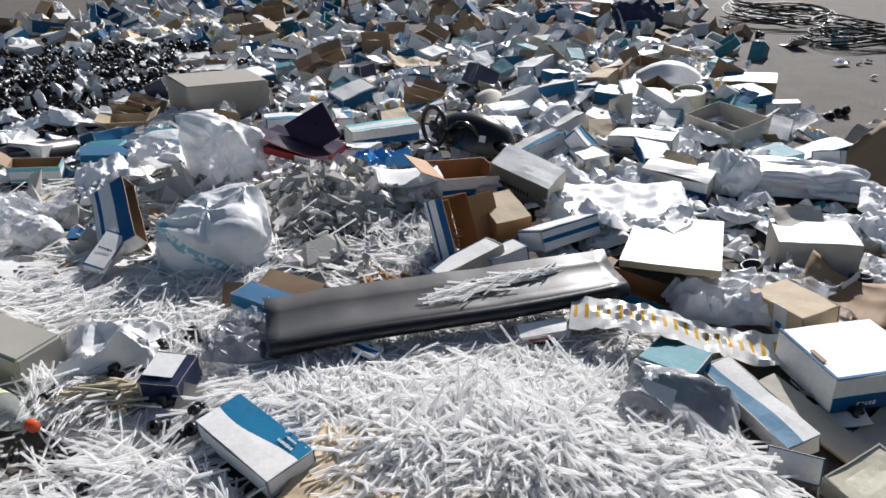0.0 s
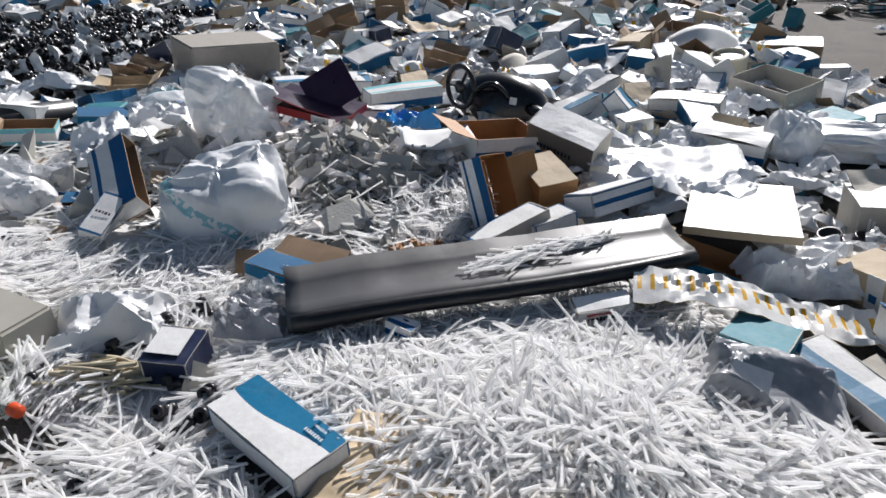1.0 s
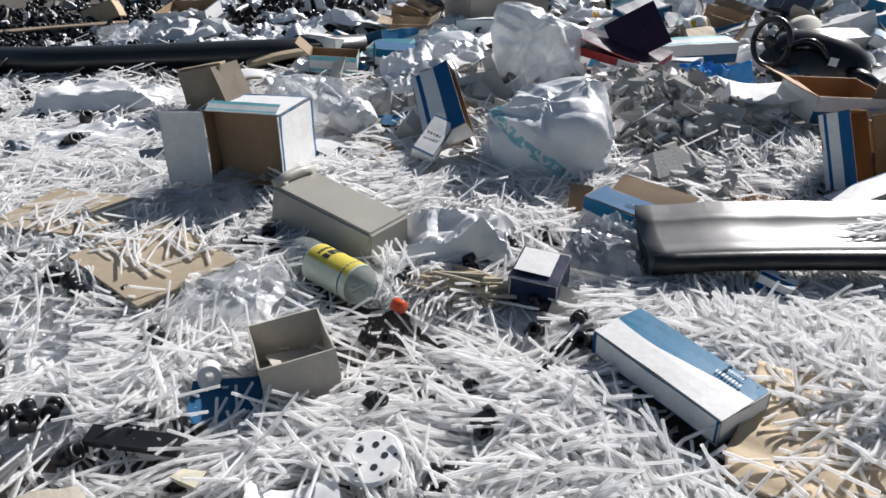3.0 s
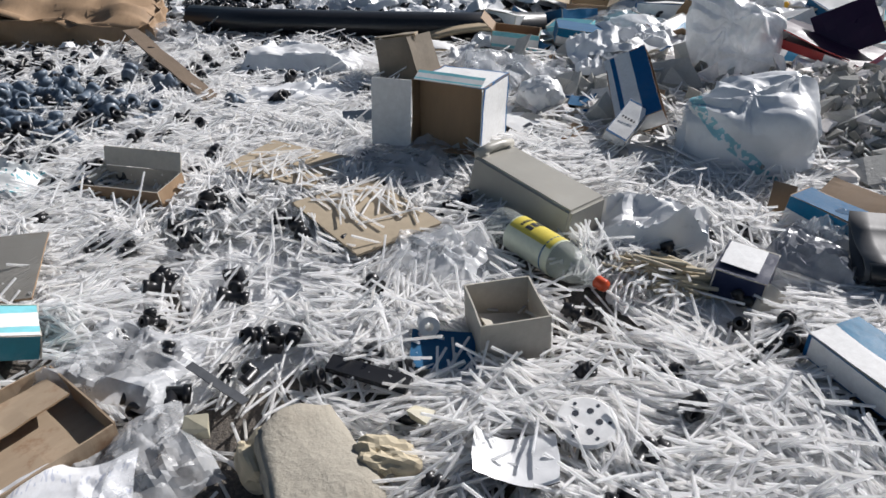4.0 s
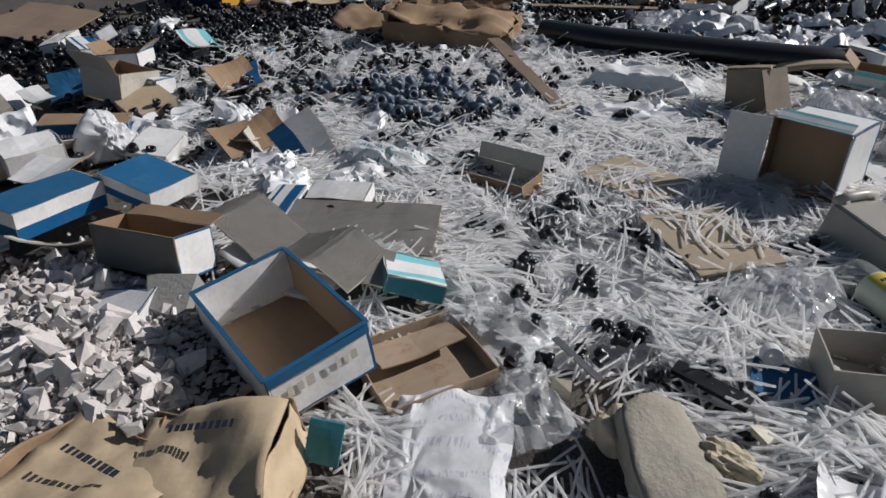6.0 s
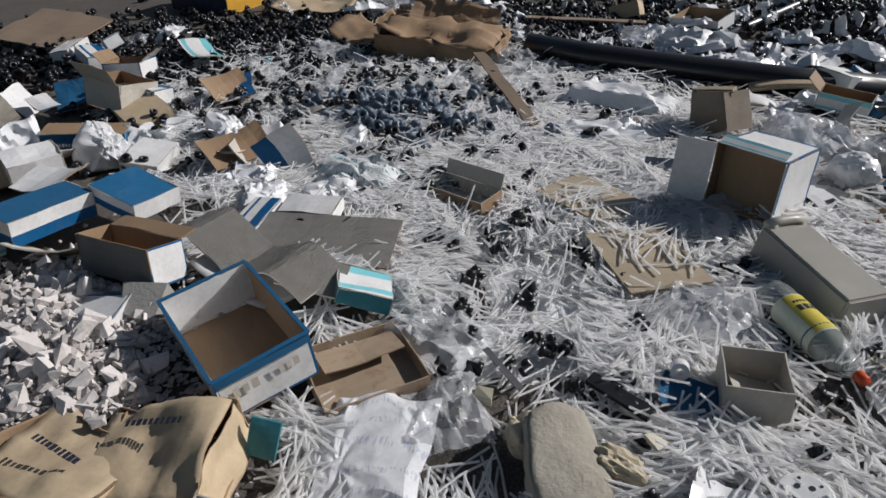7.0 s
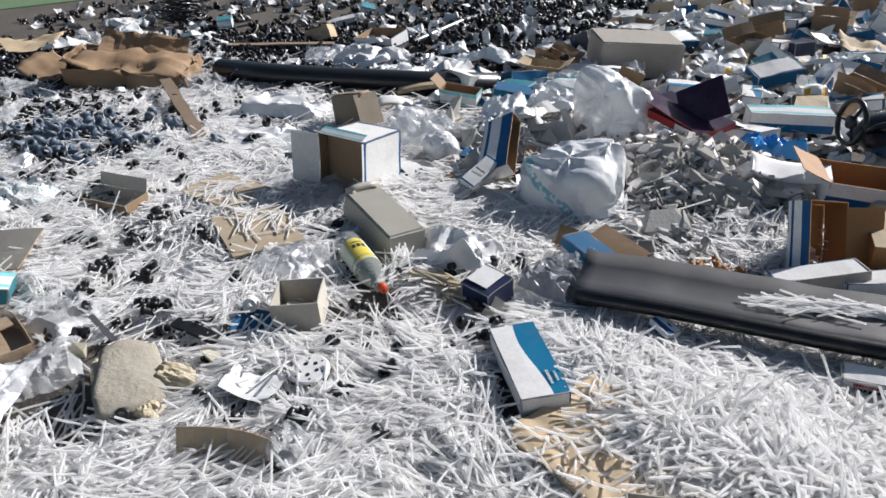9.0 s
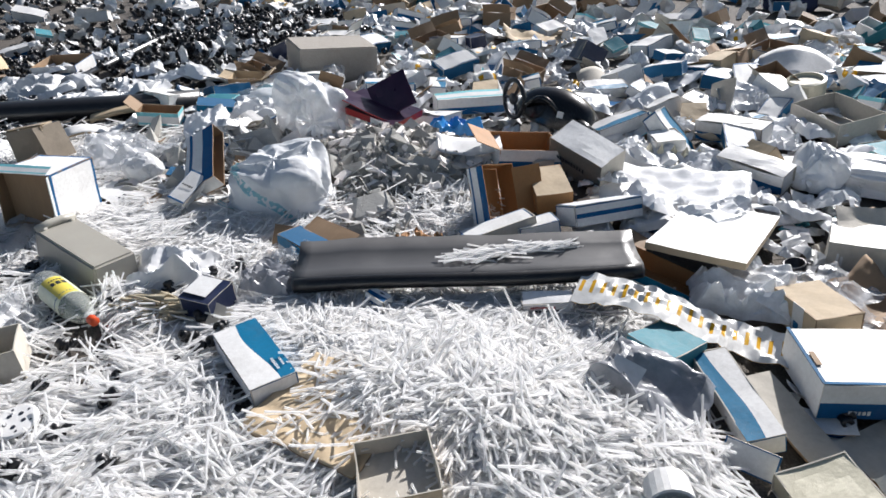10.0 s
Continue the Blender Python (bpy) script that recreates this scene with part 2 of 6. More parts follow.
def tube_white():
    """Cut white tubing, each piece of a slightly different shade."""
    m, nt, b = nodes_of("white_tubing")
    geo = nt.nodes.new("ShaderNodeNewGeometry")
    r = geo.outputs["Random Per Island"]
    col = mix_rgb(nt, math_node(nt, "POWER", r, 5.0), (0.95, 0.955, 0.96), (0.76, 0.73, 0.68))
    d = ramp(nt, noise_fac(nt, 26, 5, 0.7), 0.6, 0.85)
    col = mix_rgb(nt, math_node(nt, "MULTIPLY", d, 0.22), col, (0.40, 0.36, 0.32))
    nt.links.new(col, b.inputs["Base Color"])
    b.inputs["Roughness"].default_value = 0.38
    tl = nt.nodes.new("ShaderNodeBsdfTranslucent")
    tl.inputs[0].default_value = (0.985, 0.98, 0.975, 1)
    tr = nt.nodes.new("ShaderNodeBsdfTransparent")
    mx, thin = nt.nodes.new("ShaderNodeMixShader"), nt.nodes.new("ShaderNodeMixShader")
    mx.inputs[0].default_value, thin.inputs[0].default_value = 0.62, 0.22
    nt.links.new(b.outputs[0], mx.inputs[1])
    nt.links.new(tl.outputs[0], mx.inputs[2])
    nt.links.new(mx.outputs[0], thin.inputs[1])
    nt.links.new(tr.outputs[0], thin.inputs[2])
    nt.links.new(thin.outputs[0], nt.nodes["Material Output"].inputs[0])
    return m


M["tube"] = tube_white()


def printed_sack():
    """White sack film with a faded slanting row of aqua lettering blocks."""
    m, nt, b = nodes_of("printed_white_sack")
    t = nt.nodes.new("ShaderNodeTexCoord")
    sp = nt.nodes.new("ShaderNodeSeparateXYZ")
    nt.links.new(t.outputs["Object"], sp.inputs[0])
    across = math_node(nt, "ADD", math_node(nt, "MULTIPLY", sp.outputs[0], 0.75), sp.outputs[2])
    row = math_node(nt, "LESS_THAN", math_node(nt, "ABSOLUTE", math_node(nt, "SUBTRACT", across, 0.075)), 0.019)
    front = math_node(nt, "LESS_THAN", sp.outputs[1], 0.0)
    blocks = math_node(nt, "GREATER_THAN", noise_fac(nt, 60, 1, 0.4), 0.46)
    f = math_node(nt, "MULTIPLY", math_node(nt, "MULTIPLY", row, front), math_node(nt, "MULTIPLY", blocks, 0.75))
    finish(nt, b, mix_rgb(nt, f, (0.72, 0.735, 0.75), (0.08, 0.42, 0.50)), 0.32, 18, 0.4, stain=0.12)
    return m


M["sack"] = printed_sack()


def asphalt():
    m, nt, b = nodes_of("worn_asphalt")
    g1, g2, g3 = noise_fac(nt, 160, 4, 0.7), noise_fac(nt, 3.0, 5, 0.6), noise_fac(nt, 48, 3, 0.6)
    vo = nt.nodes.new("ShaderNodeTexVoronoi")
    vo.inputs["Scale"].default_value = 130
    t = nt.nodes.new("ShaderNodeTexCoord")
    nt.links.new(t.outputs["Object"], vo.inputs["Vector"])
    col = mix_rgb(nt, ramp(nt, g1, 0.35, 0.7), (0.036, 0.033, 0.030), (0.135, 0.12, 0.105))
    col = mix_rgb(nt, ramp(nt, vo.outputs["Distance"], 0.05, 0.5), mix_rgb(nt, 1.0, col, (1.6, 1.5, 1.4), "MULTIPLY"), col)
    col = mix_rgb(nt, math_node(nt, "MULTIPLY", ramp(nt, g2, 0.4, 0.7), 0.45), col, (0.15, 0.125, 0.10))
    nt.links.new(col, b.inputs["Base Color"])
    b.inputs["Roughness"].default_value = 0.9
    bp = nt.nodes.new("ShaderNodeBump")
    bp.inputs["Strength"].default_value, bp.inputs["Distance"].default_value = 0.8, 0.006
    nt.links.new(math_node(nt, "ADD", g1, g3), bp.inputs["Height"])
    nt.links.new(bp.outputs[0], b.inputs["Normal"])
    return m


# ---- building blocks ----
MOUNDS = [  # x, y, height, spread x, spread y
    (0.16, 1.33, 0.048, 0.44, 0.22), (-0.62, 2.62, 0.16, 0.36, 0.36), (-2.05, -0.12, 0.095, 0.36, 0.34),
    (-2.05, 0.35, 0.07, 0.35, 0.3), (-1.35, 2.75, 0.09, 0.35, 0.45), (-1.2, 2.1, 0.05, 0.3, 0.3),
    (0.1, 2.6, 0.06, 0.4, 0.4), (-2.8, -0.05, 0.05, 0.4, 0.3), (-1.6, -0.05, 0.06, 0.2, 0.2),
]


def heap(x, y):
    """Height of the ground with its low heaps."""
    return sum(a * math.exp(-((x - cx) / sx) ** 2 - ((y - cy) / sy) ** 2) for cx, cy, a, sx, sy in MOUNDS)


LAST = [None]
SPOTS = []   # footprints: x, y, half length, half width, turn in radians


def footprint(x, y, a, b, turn=0.0):
    SPOTS.append((x, y, a, b, radians(turn)))


def thing(name, label, category, m=None, group="", kind=""):
    ob = tagged(new(name), label, category, group, kind)
    ob.empty_display_size = 0.05
    if m is not None:
        ob.matrix_world = m
    return ob


def mesh_of(name, bm, mats, smooth=False):
    me = bpy.data.meshes.new(name)
    bm.to_mesh(me)
    bm.free()
    for mt in mats if isinstance(mats, (list, tuple)) else [mats]:
        me.materials.append(mt)
    if smooth:
        me.polygons.foreach_set("use_smooth", [True] * len(me.polygons))
    if smooth == "creased":
        me.set_sharp_from_angle(angle=radians(20))
    return me


def part(name, bm, mats, parent, label="", m=None, smooth=False):
    me = bm if isinstance(bm, bpy.types.Mesh) else mesh_of(name, bm, mats, smooth)
    ob = new(name, me)
    if parent is not None:
        ob.parent = parent
    if m is not None:
        ob.matrix_basis = m
    return tagged(ob, label)


def single(name, bm, mats, m, label, category, group="", smooth=False, kind=""):
    ob = new(name, bm if isinstance(bm, bpy.types.Mesh) else mesh_of(name, bm, mats, smooth))
    ob.matrix_world = m
    if not kind and not group:
        co = [v.co for v in ob.data.vertices]
        a, w = max(q.x for q in co) - min(q.x for q in co), max(q.y for q in co) - min(q.y for q in co)
        if a < 0.9 and w < 0.9:
            SPOTS.append((m.translation.x, m.translation.y, a * 0.36, w * 0.36, m.to_euler().z))
    return tagged(ob, label, category, group, kind)


def slab(L, W, t, nx=6, ny=6, warp=0.0, seed=0, bend=0.0, ragged=0.0, shape=None):
    """A sheet in the xy plane, centred, z from 0 to t: slot 0 above, slot 1 below and on the rim."""
    if warp >= 0.02:
        nx, ny = max(nx, 14), max(ny, 14)
    bm = bmesh.new()
    uvl = bm.loops.layers.uv.new("UVMap")
    off = Vector((seed * 7.31, seed * 3.17, seed * 1.9))
    rows = []
    for k in (0, 1):
        grid = []
        for j in range(ny + 1):
            line = []
            for i in range(nx + 1):
                u, v = i / nx, j / ny
                x, y = (u - 0.5) * L, (v - 0.5) * W
                if ragged and (i in (0, nx) or j in (0, ny)):
                    q = noise.noise_vector(Vector((x * 14, y * 14, 3)) + off) * ragged
                    x, y = x + q.x, y + q.y
                z = warp * noise.noise(Vector((x * 5, y * 5, 0)) + off) + 0.35 * warp * noise.noise(Vector((x * 17, y * 17, 0)) + off)
                if warp >= 0.02:
                    w = Vector((x * 6, y * 6, 0)) + off
                    z += 0.55 * warp * (0.3 - abs(noise.noise(w * 1.3)) * 1.4 + 0.5 * abs(noise.noise(w * 3.1)))
                z += bend * (u - 0.5) ** 2 * 4
                if shape:
                    z += shape(u, v)
                line.append(bm.verts.new((x, y, z + k * t)))
            grid.append(line)
        rows.append(grid)
    lo, up = rows

    def face(vs, uvs, slot):
        f = bm.faces.new(vs)
        f.material_index = slot
        for lp, q in zip(f.loops, uvs):
            lp[uvl].uv = q
    for j in range(ny):
        for i in range(nx):
            uvs = [(i / nx, j / ny), ((i + 1) / nx, j / ny), ((i + 1) / nx, (j + 1) / ny), (i / nx, (j + 1) / ny)]
            face([up[j][i], up[j][i + 1], up[j + 1][i + 1], up[j + 1][i]], uvs, 0)
            face([lo[j + 1][i], lo[j + 1][i + 1], lo[j][i + 1], lo[j][i]], uvs[::-1], 1)
    z4 = [(0.5, 0.5)] * 4
    for i in range(nx):
        face([lo[0][i], lo[0][i + 1], up[0][i + 1], up[0][i]], z4, 1)
        face([lo[ny][i + 1], lo[ny][i], up[ny][i], up[ny][i + 1]], z4, 1)
    for j in range(ny):
        face([lo[j + 1][0], lo[j][0], up[j][0], up[j + 1][0]], z4, 1)
        face([lo[j][nx], lo[j + 1][nx], up[j + 1][nx], up[j][nx]], z4, 1)
    return bm


def side_pose(side, L, W, H, t=0.003):
    """The pose and size of a box's panel, its outer face outwards."""
    if side == "top":
        return pose(0, 0, H - t), L, W
    if side == "bottom":
        return pose(0, 0, t, 180, 0, 0), L, W
    if side == "front":
        return pose(0, -W / 2 + t, H / 2, 90, 0, 0), L, H
    if side == "back":
        return pose(0, W / 2 - t, H / 2, 90, 0, 180), L, H
    if side == "right":
        return pose(L / 2 - t, 0, H / 2, 90, 0, 90), W, H
    return pose(-L / 2 + t, 0, H / 2, 90, 0, -90), W, H


SIDES = ("bottom", "front", "back", "left", "right", "top")


def carton(label, m, size, looks, open_side=None, flaps=(), inner="grey", warp=0.006, seed=1, name="carton", category="carton", group="", spot=True, bars=()):
    """A board box made of its panels. looks: outer material for each side, or one for all; open_side is left out;
    flaps: (edge of the top rim, degrees outwards from upright, length)."""
    L, W, H = size
    ob = thing(name, label, category, m, group)
    LAST[0] = ob
    for k, s in enumerate(SIDES):
        if s == open_side:
            continue
        look_of = looks if isinstance(looks, str) else looks.get(s, looks.get("all", "white"))
        pm, a, b = side_pose(s, L, W, H)
        part("panel", slab(a - 0.002, b - 0.002, 0.003, 6, 5, warp, seed * 6 + k), [M[look_of], M[inner if isinstance(inner, str) else inner.get(s, "kraft")]], ob, m=pm, smooth=warp >= 0.02)
    for k, (edge, deg, length) in enumerate(flaps):
        turn = {"front": 0, "right": 90, "back": 180, "left": 270}[edge]
        half, wide = (W / 2, L) if edge in ("front", "back") else (L / 2, W)
        look_of = looks if isinstance(looks, str) else looks.get("flap_" + edge, looks.get(edge, looks.get("all", "white")))
        hinge = pose(0, 0, 0, 0, 0, turn) @ pose(0, -half, H, 90 + deg, 0, 0)
        part("flap", slab(wide - 0.006, length, 0.003, 5, 4, warp * 1.2, seed * 5 + k + 50), [M[look_of], M[inner if isinstance(inner, str) else "kraft"]], ob, m=hinge @ pose(0, length / 2, 0))
    for s, u, v, bw, bh, ink in bars:
        pm, a, b = side_pose(s, L, W, H)
        n = max(2, int(bw / max(bh * 0.7, 0.004)))
        pr = random.Random(seed * 31 + n)
        for i in range(n):
            w1 = bw / n * pr.uniform(0.45, 0.85)
            part("print_bar", slab(w1, bh * pr.uniform(0.7, 1.0), 0.0008, 1, 1), [M[ink], M[ink]], ob, m=pm @ pose((u - 0.5) * a + (i + 0.5) * bw / n - bw / 2, (v - 0.5) * b, 0.003 + warp * 0.9))
    if spot:
        p, e = m.translation, m.to_euler()
        SPOTS.append((p.x, p.y, L / 2 * 0.92, W / 2 * 0.92, e.z))
    return ob


def saw(x):
    """A triangle wave between -1 and 1."""
    return 1 - 4 * abs((x % 1.0) - 0.5)


def crumple(L, W, h, seed, n=22, scale=5.0, curl=0.0, fine=0.22):
    """A crumpled sheet: pleats running out from pinched points, straight creases between, an uneven rim."""
    rr = random.Random(seed * 13 + 5)
    creases = []
    for k in range(int(4 + 1.2 * scale)):
        t = rr.uniform(0, 2 * math.pi)
        creases.append((math.cos(t), math.sin(t), rr.uniform(-0.4, 0.4), rr.uniform(0.3, 1.0) * (1 if k % 2 else -1)))
    pinches = [(rr.uniform(-0.6, 0.6), rr.uniform(-0.6, 0.6), rr.randint(4, 8), rr.random(), rr.uniform(0.25, 0.6)) for _ in range(int(3 + scale))]
    off = Vector((seed * 5.7, seed * 2.3, seed * 0.7))
    pts, zs = [], []
    for j in range(n + 1):
        for i in range(n + 1):
            u, v = i / n - 0.5, j / n - 0.5
            q = noise.noise_vector(Vector((u * 3, v * 3, 1)) + off)
            w = noise.noise_vector(Vector((u * 2.5, v * 2.5, 7)) + off) * 0.08
            pts.append(((u + q.x * 0.10) * L, (v + q.y * 0.10) * W))
            z = 0.5 * sum(s * abs(a * (u + w.x) + b * (v + w.y) - d) for a, b, d, s in creases)
            for pu, pv, m, ph, amp in pinches:
                du, dv = u + w.x - pu, v + w.y - pv
                r = math.hypot(du, dv)
                z += amp * saw(math.atan2(dv, du) * m / (2 * math.pi) + ph) * min(1.0, r * 5) * math.exp(-3.2 * r) * (0.4 + fine * 2)
            p = Vector((u, v, 0)) * scale + off
            zs.append(z + 0.35 * noise.noise(p * 0.5) + fine * (0.5 * abs(noise.noise(p * 2.3)) + 0.25 * abs(noise.noise(p * 5.1))))
    lo, hi = min(zs), max(zs)
    bm = bmesh.new()
    uvl = bm.loops.layers.uv.new("UVMap")
    g = []
    for k, (x, y) in enumerate(pts):
        u, v = (k % (n + 1)) / n - 0.5, (k // (n + 1)) / n - 0.5
        edge = min(1.0, 8 * (0.5 - max(abs(u), abs(v))) + 0.25)
        g.append(bm.verts.new((x, y, h * edge * (zs[k] - lo) / (hi - lo) + curl * (u * u + v * v) + 0.002)))
    for j in range(n):
        for i in range(n):
            k = j * (n + 1) + i
            f = bm.faces.new((g[k], g[k + 1], g[k + n + 2], g[k + n + 1]))
            for lp, q in zip(f.loops, ((i, j), (i + 1, j), (i + 1, j + 1), (i, j + 1))):
                lp[uvl].uv = (q[0] / n, q[1] / n)
    return bm


def bag(L, W, H, seed, sub=4, rough=0.3, peak=None, square=0):
    """A filled or slumped bag: pleats drawn out from a few pinched points, flat below."""
    bm = bmesh.new()
    bmesh.ops.create_icosphere(bm, subdivisions=sub, radius=1.0)
    off = Vector((seed * 4.1, seed * 1.7, seed * 2.9))
    rr = random.Random(seed * 7 + 1)
    pinches = []
    for k in range(8):
        c = Vector(peak).normalized() if peak and k == 0 else Vector((rr.gauss(0, 1), rr.gauss(0, 1), rr.gauss(0.3, 0.7))).normalized()
        e = c.orthogonal().normalized()
        pinches.append((c, e, c.cross(e), rr.randint(5, 9), rr.random(), rr.uniform(0.5, 1.0)))
    for v in bm.verts:
        d = v.co.normalized()
        w = d + noise.noise_vector(d * 1.6 + off) * 0.25
        r = 0.0
        for c, e, f, m, ph, amp in pinches:
            t = (w - c).length
            r += amp * saw(math.atan2(w.dot(f), w.dot(e)) * m / (2 * math.pi) + ph) * min(1.0, t * 3) * math.exp(-2.0 * t)
        r = 1 + rough * (0.75 * noise.noise(d * 1.3 + off) - 0.35 * abs(noise.noise(w * 1.6 + off)) + 0.42 * r + 0.06 * abs(noise.noise(w * 9 + off)))
        if square:
            r /= (abs(d.x) ** square + abs(d.y) ** square + abs(d.z) ** square) ** (1 / square)
        p = d * r
        if peak:
            k = max(0.0, d.dot(Vector(peak).normalized()))
            p += Vector(peak) * k ** 5
        z = p.z if p.z > -0.45 else -0.45 + (p.z + 0.45) * 0.1
        v.co = Vector((p.x * L / 2, p.y * W / 2, (z + 0.5) / 1.5 * H))
    return bm


def sweep(points, radius, sides=8, flat=1.0):
    """A round bar along points; radius may be a function of 0..1."""
    bm = bmesh.new()
    pts = [Vector(p) for p in points]
    rings = []
    n = len(pts)
    for i, p in enumerate(pts):
        d = (pts[min(i + 1, n - 1)] - pts[max(i - 1, 0)]).normalized()
        a = d.cross(Vector((0, 0, 1)))
        a = a.normalized() if a.length > 1e-4 else Vector((1, 0, 0))
        b = a.cross(d)
        r = radius(i / (n - 1)) if callable(radius) else radius
        rings.append([bm.verts.new(p + (a * math.cos(2 * math.pi * k / sides) + b * flat * math.sin(2 * math.pi * k / sides)) * r) for k in range(sides)])
    for q, w in zip(rings, rings[1:]):
        for k in range(sides):
            bm.faces.new((q[k], q[(k + 1) % sides], w[(k + 1) % sides], w[k]))
    bm.faces.new(rings[0][::-1])
    bm.faces.new(rings[-1])
    return bm


def lathe(profile, sides=20):
    """A turned shape about z from (radius, height) pairs; radius 0 closes it."""
    bm = bmesh.new()
    rings = [[bm.verts.new((r * math.cos(2 * math.pi * k / sides), r * math.sin(2 * math.pi * k / sides), z)) for k in range(sides)] if r > 0 else [bm.verts.new((0, 0, z))] for r, z in profile]
    for q, w in zip(rings, rings[1:]):
        for k in range(sides):
            a, b = q[k % len(q)], q[(k + 1) % len(q)]
            c, d = w[(k + 1) % len(w)], w[k % len(w)]
            vs = list(dict.fromkeys((a, b, c, d)))
            if len(vs) > 2:
                bm.faces.new(vs)
    return bm


def chunk(L, W, H, seed, n=12):
    """A broken lump with flat fracture faces."""
    r = random.Random(seed)
    bm = bmesh.new()
    for k in range(n):
        q = [(k >> s & 1) if k < 8 else r.random() for s in range(3)]
        q = [v + r.uniform(-0.3, 0.3) * (1 - 2 * (v > 0.5)) * (k < 8) for v in q]
        bm.verts.new(((q[0] - 0.5) * L * 0.9, (q[1] - 0.5) * W * 0.9, q[2] * H))
    bmesh.ops.convex_hull(bm, input=bm.verts)
    bmesh.ops.delete(bm, geom=[v for v in bm.verts if not v.link_faces], context="VERTS")
    return bm


# ---- ground ----
def build_ground():
    xs = sorted(set([round(-5 + 0.1 * i, 3) for i in range(76)] + [-400, -150, -60, -25, -12, -8, -6.5, 3, 4, 6, 10, 25, 60, 150, 400]))
    ys = sorted(set([round(-1.5 + 0.1 * i, 3) for i in range(66)] + [-400, -150, -60, -25, -10, -5, -3, 5.5, 6.5, 8, 10, 13, 25, 60, 150, 400]))
    bm = bmesh.new()
    g = [[bm.verts.new((x, y, heap(x, y) + (0.006 * noise.noise(Vector((x * 1.5, y * 1.5, 0))) if abs(x) < 8 and abs(y) < 8 else 0))) for x in xs] for y in ys]
    for j in range(len(ys) - 1):
        for i in range(len(xs) - 1):
            bm.faces.new((g[j][i], g[j][i + 1], g[j + 1][i + 1], g[j + 1][i]))
    single("ground", bm, asphalt(), Matrix(), "worn grey-brown asphalt yard under the scattered rubbish", "ground", kind="structure", smooth=True)


build_ground()

# ---- the cartons that stand out ----
carton("blue and white carton with curved blue print on tubing", pose(-0.450, 1.318, 0.048, 2.9, -0.9, -38.2), (0.275, 0.116, 0.052),
       {"top": "wave", "right": "edge", "front": "edge", "left": "edge", "back": "blue", "all": "white"}, seed=1, warp=0.004,
       bars=[("top", 0.8, 0.72, 0.05, 0.008, "white"), ("top", 0.8, 0.86, 0.035, 0.006, "white")])
carton("small open-topped grey board box on white tubing", pose(-1.081, 1.132, 0.03, -2.4, -2.2, 42.0), (0.130, 0.138, 0.09), "grey", "top", inner="grey", seed=2, warp=0.004)
part("inner_flap", slab(0.1, 0.1, 0.003, 4, 4, 0.01, 4), [M["grey"], M["grey"]], LAST[0], m=pose(0.01, 0.0, 0.02, 6, 14, 10))
carton("large open carton, white inside walls, blue rim, tipped on rubble", pose(-1.764, 0.263, 0.088, 1.0, -6.0, 94.5), (0.21, 0.33, 0.115),
       {"front": "edge", "right": "edge", "left": "white", "all": "kraft"}, "top", inner={"left": "white", "back": "white", "front": "kraft", "bottom": "kraft"}, seed=3, warp=0.008,
       bars=[("front", 0.27, 0.62, 0.06, 0.026, "grey"), ("front", 0.72, 0.62, 0.05, 0.022, "grey")])
part("blue_strip", slab(0.208, 0.018, 0.0015, 6, 1, 0.001), [M["blue"], M["blue"]], LAST[0], m=pose(0, -0.168, 0.105, 90, 0, 0))
for a, q, w, z in ((0, 0.165, 0.21, 0), (0, -0.165, 0.21, 0), (-0.105, 0, 0.33, 90), (0.105, 0, 0.33, 90)):
    part("blue_rim", slab(w, 0.008, 0.004, 6, 1, 0.002), [M["blue"], M["blue"]], LAST[0], m=pose(a, q, 0.116, 0, 0, z))
# an open carton on its side, its mouth towards the walk, one flap hanging
carton("open white carton on its side, brown inside, blue edges", pose(-1.632, 1.985, 0.135, 84, 0, 9), (0.215, 0.2, 0.235),
       {"all": "edge"}, "top", inner="kraft", seed=4)
part("flap", slab(0.115, 0.195, 0.003, 5, 4, 0.006, 7), [M["white"], M["white"]], LAST[0], "white hanging flap", m=pose(-0.166, 0.0, 0.248, 0, 13, 0))
part("flap", slab(0.2, 0.04, 0.003, 6, 2, 0.004, 8), [M["two"], M["two"]], LAST[0], "narrow aqua flap", m=pose(0.0, 0.111, 0.222, -62, 0, 0))
part("inner_board", slab(0.205, 0.19, 0.003, 5, 4, 0.006, 6), [M["kraft"], M["kraft"]], LAST[0], m=pose(0, 0, 0.19, 5, -3, 0))
part("flap", slab(0.02, 0.19, 0.003, 2, 4, 0.002, 9), [M["edge"], M["white"]], LAST[0], "narrow white edge flap", m=pose(0.108, 0.0, 0.242, 0, -70, 0))
carton("big white carton with blue lower band and hand hole", pose(0.956, 1.672, 0.04, -2.0, -2.4, 12.2), (0.253, 0.218, 0.095),
       {"top": "white", "front": "band", "left": "white", "all": "white"}, seed=6, warp=0.004, bars=[("front", 0.35, 0.2, 0.05, 0.012, "white")])
for a, b, w, d in ((-0.1265, 0, 0.008, 0.222), (0, -0.109, 0.257, 0.008)):
    part("blue_edge", slab(w, d, 0.002, 4, 4), [M["blue"], M["blue"]], LAST[0], m=pose(a, b, 0.0985))
part("hand_hole", slab(0.012, 0.05, 0.002, 2, 4, 0.002), [M["kraft"], M["kraft"]], LAST[0], m=pose(-0.112, -0.02, 0.1))
carton("long slim carton with blue pleated stripes, lid flap torn off", pose(0.688, 1.537, 0.03, -12, 0, 110.9), (0.30, 0.085, 0.05), {"top": "wave", "left": "edge", "all": "white"}, seed=7, inner="grey")
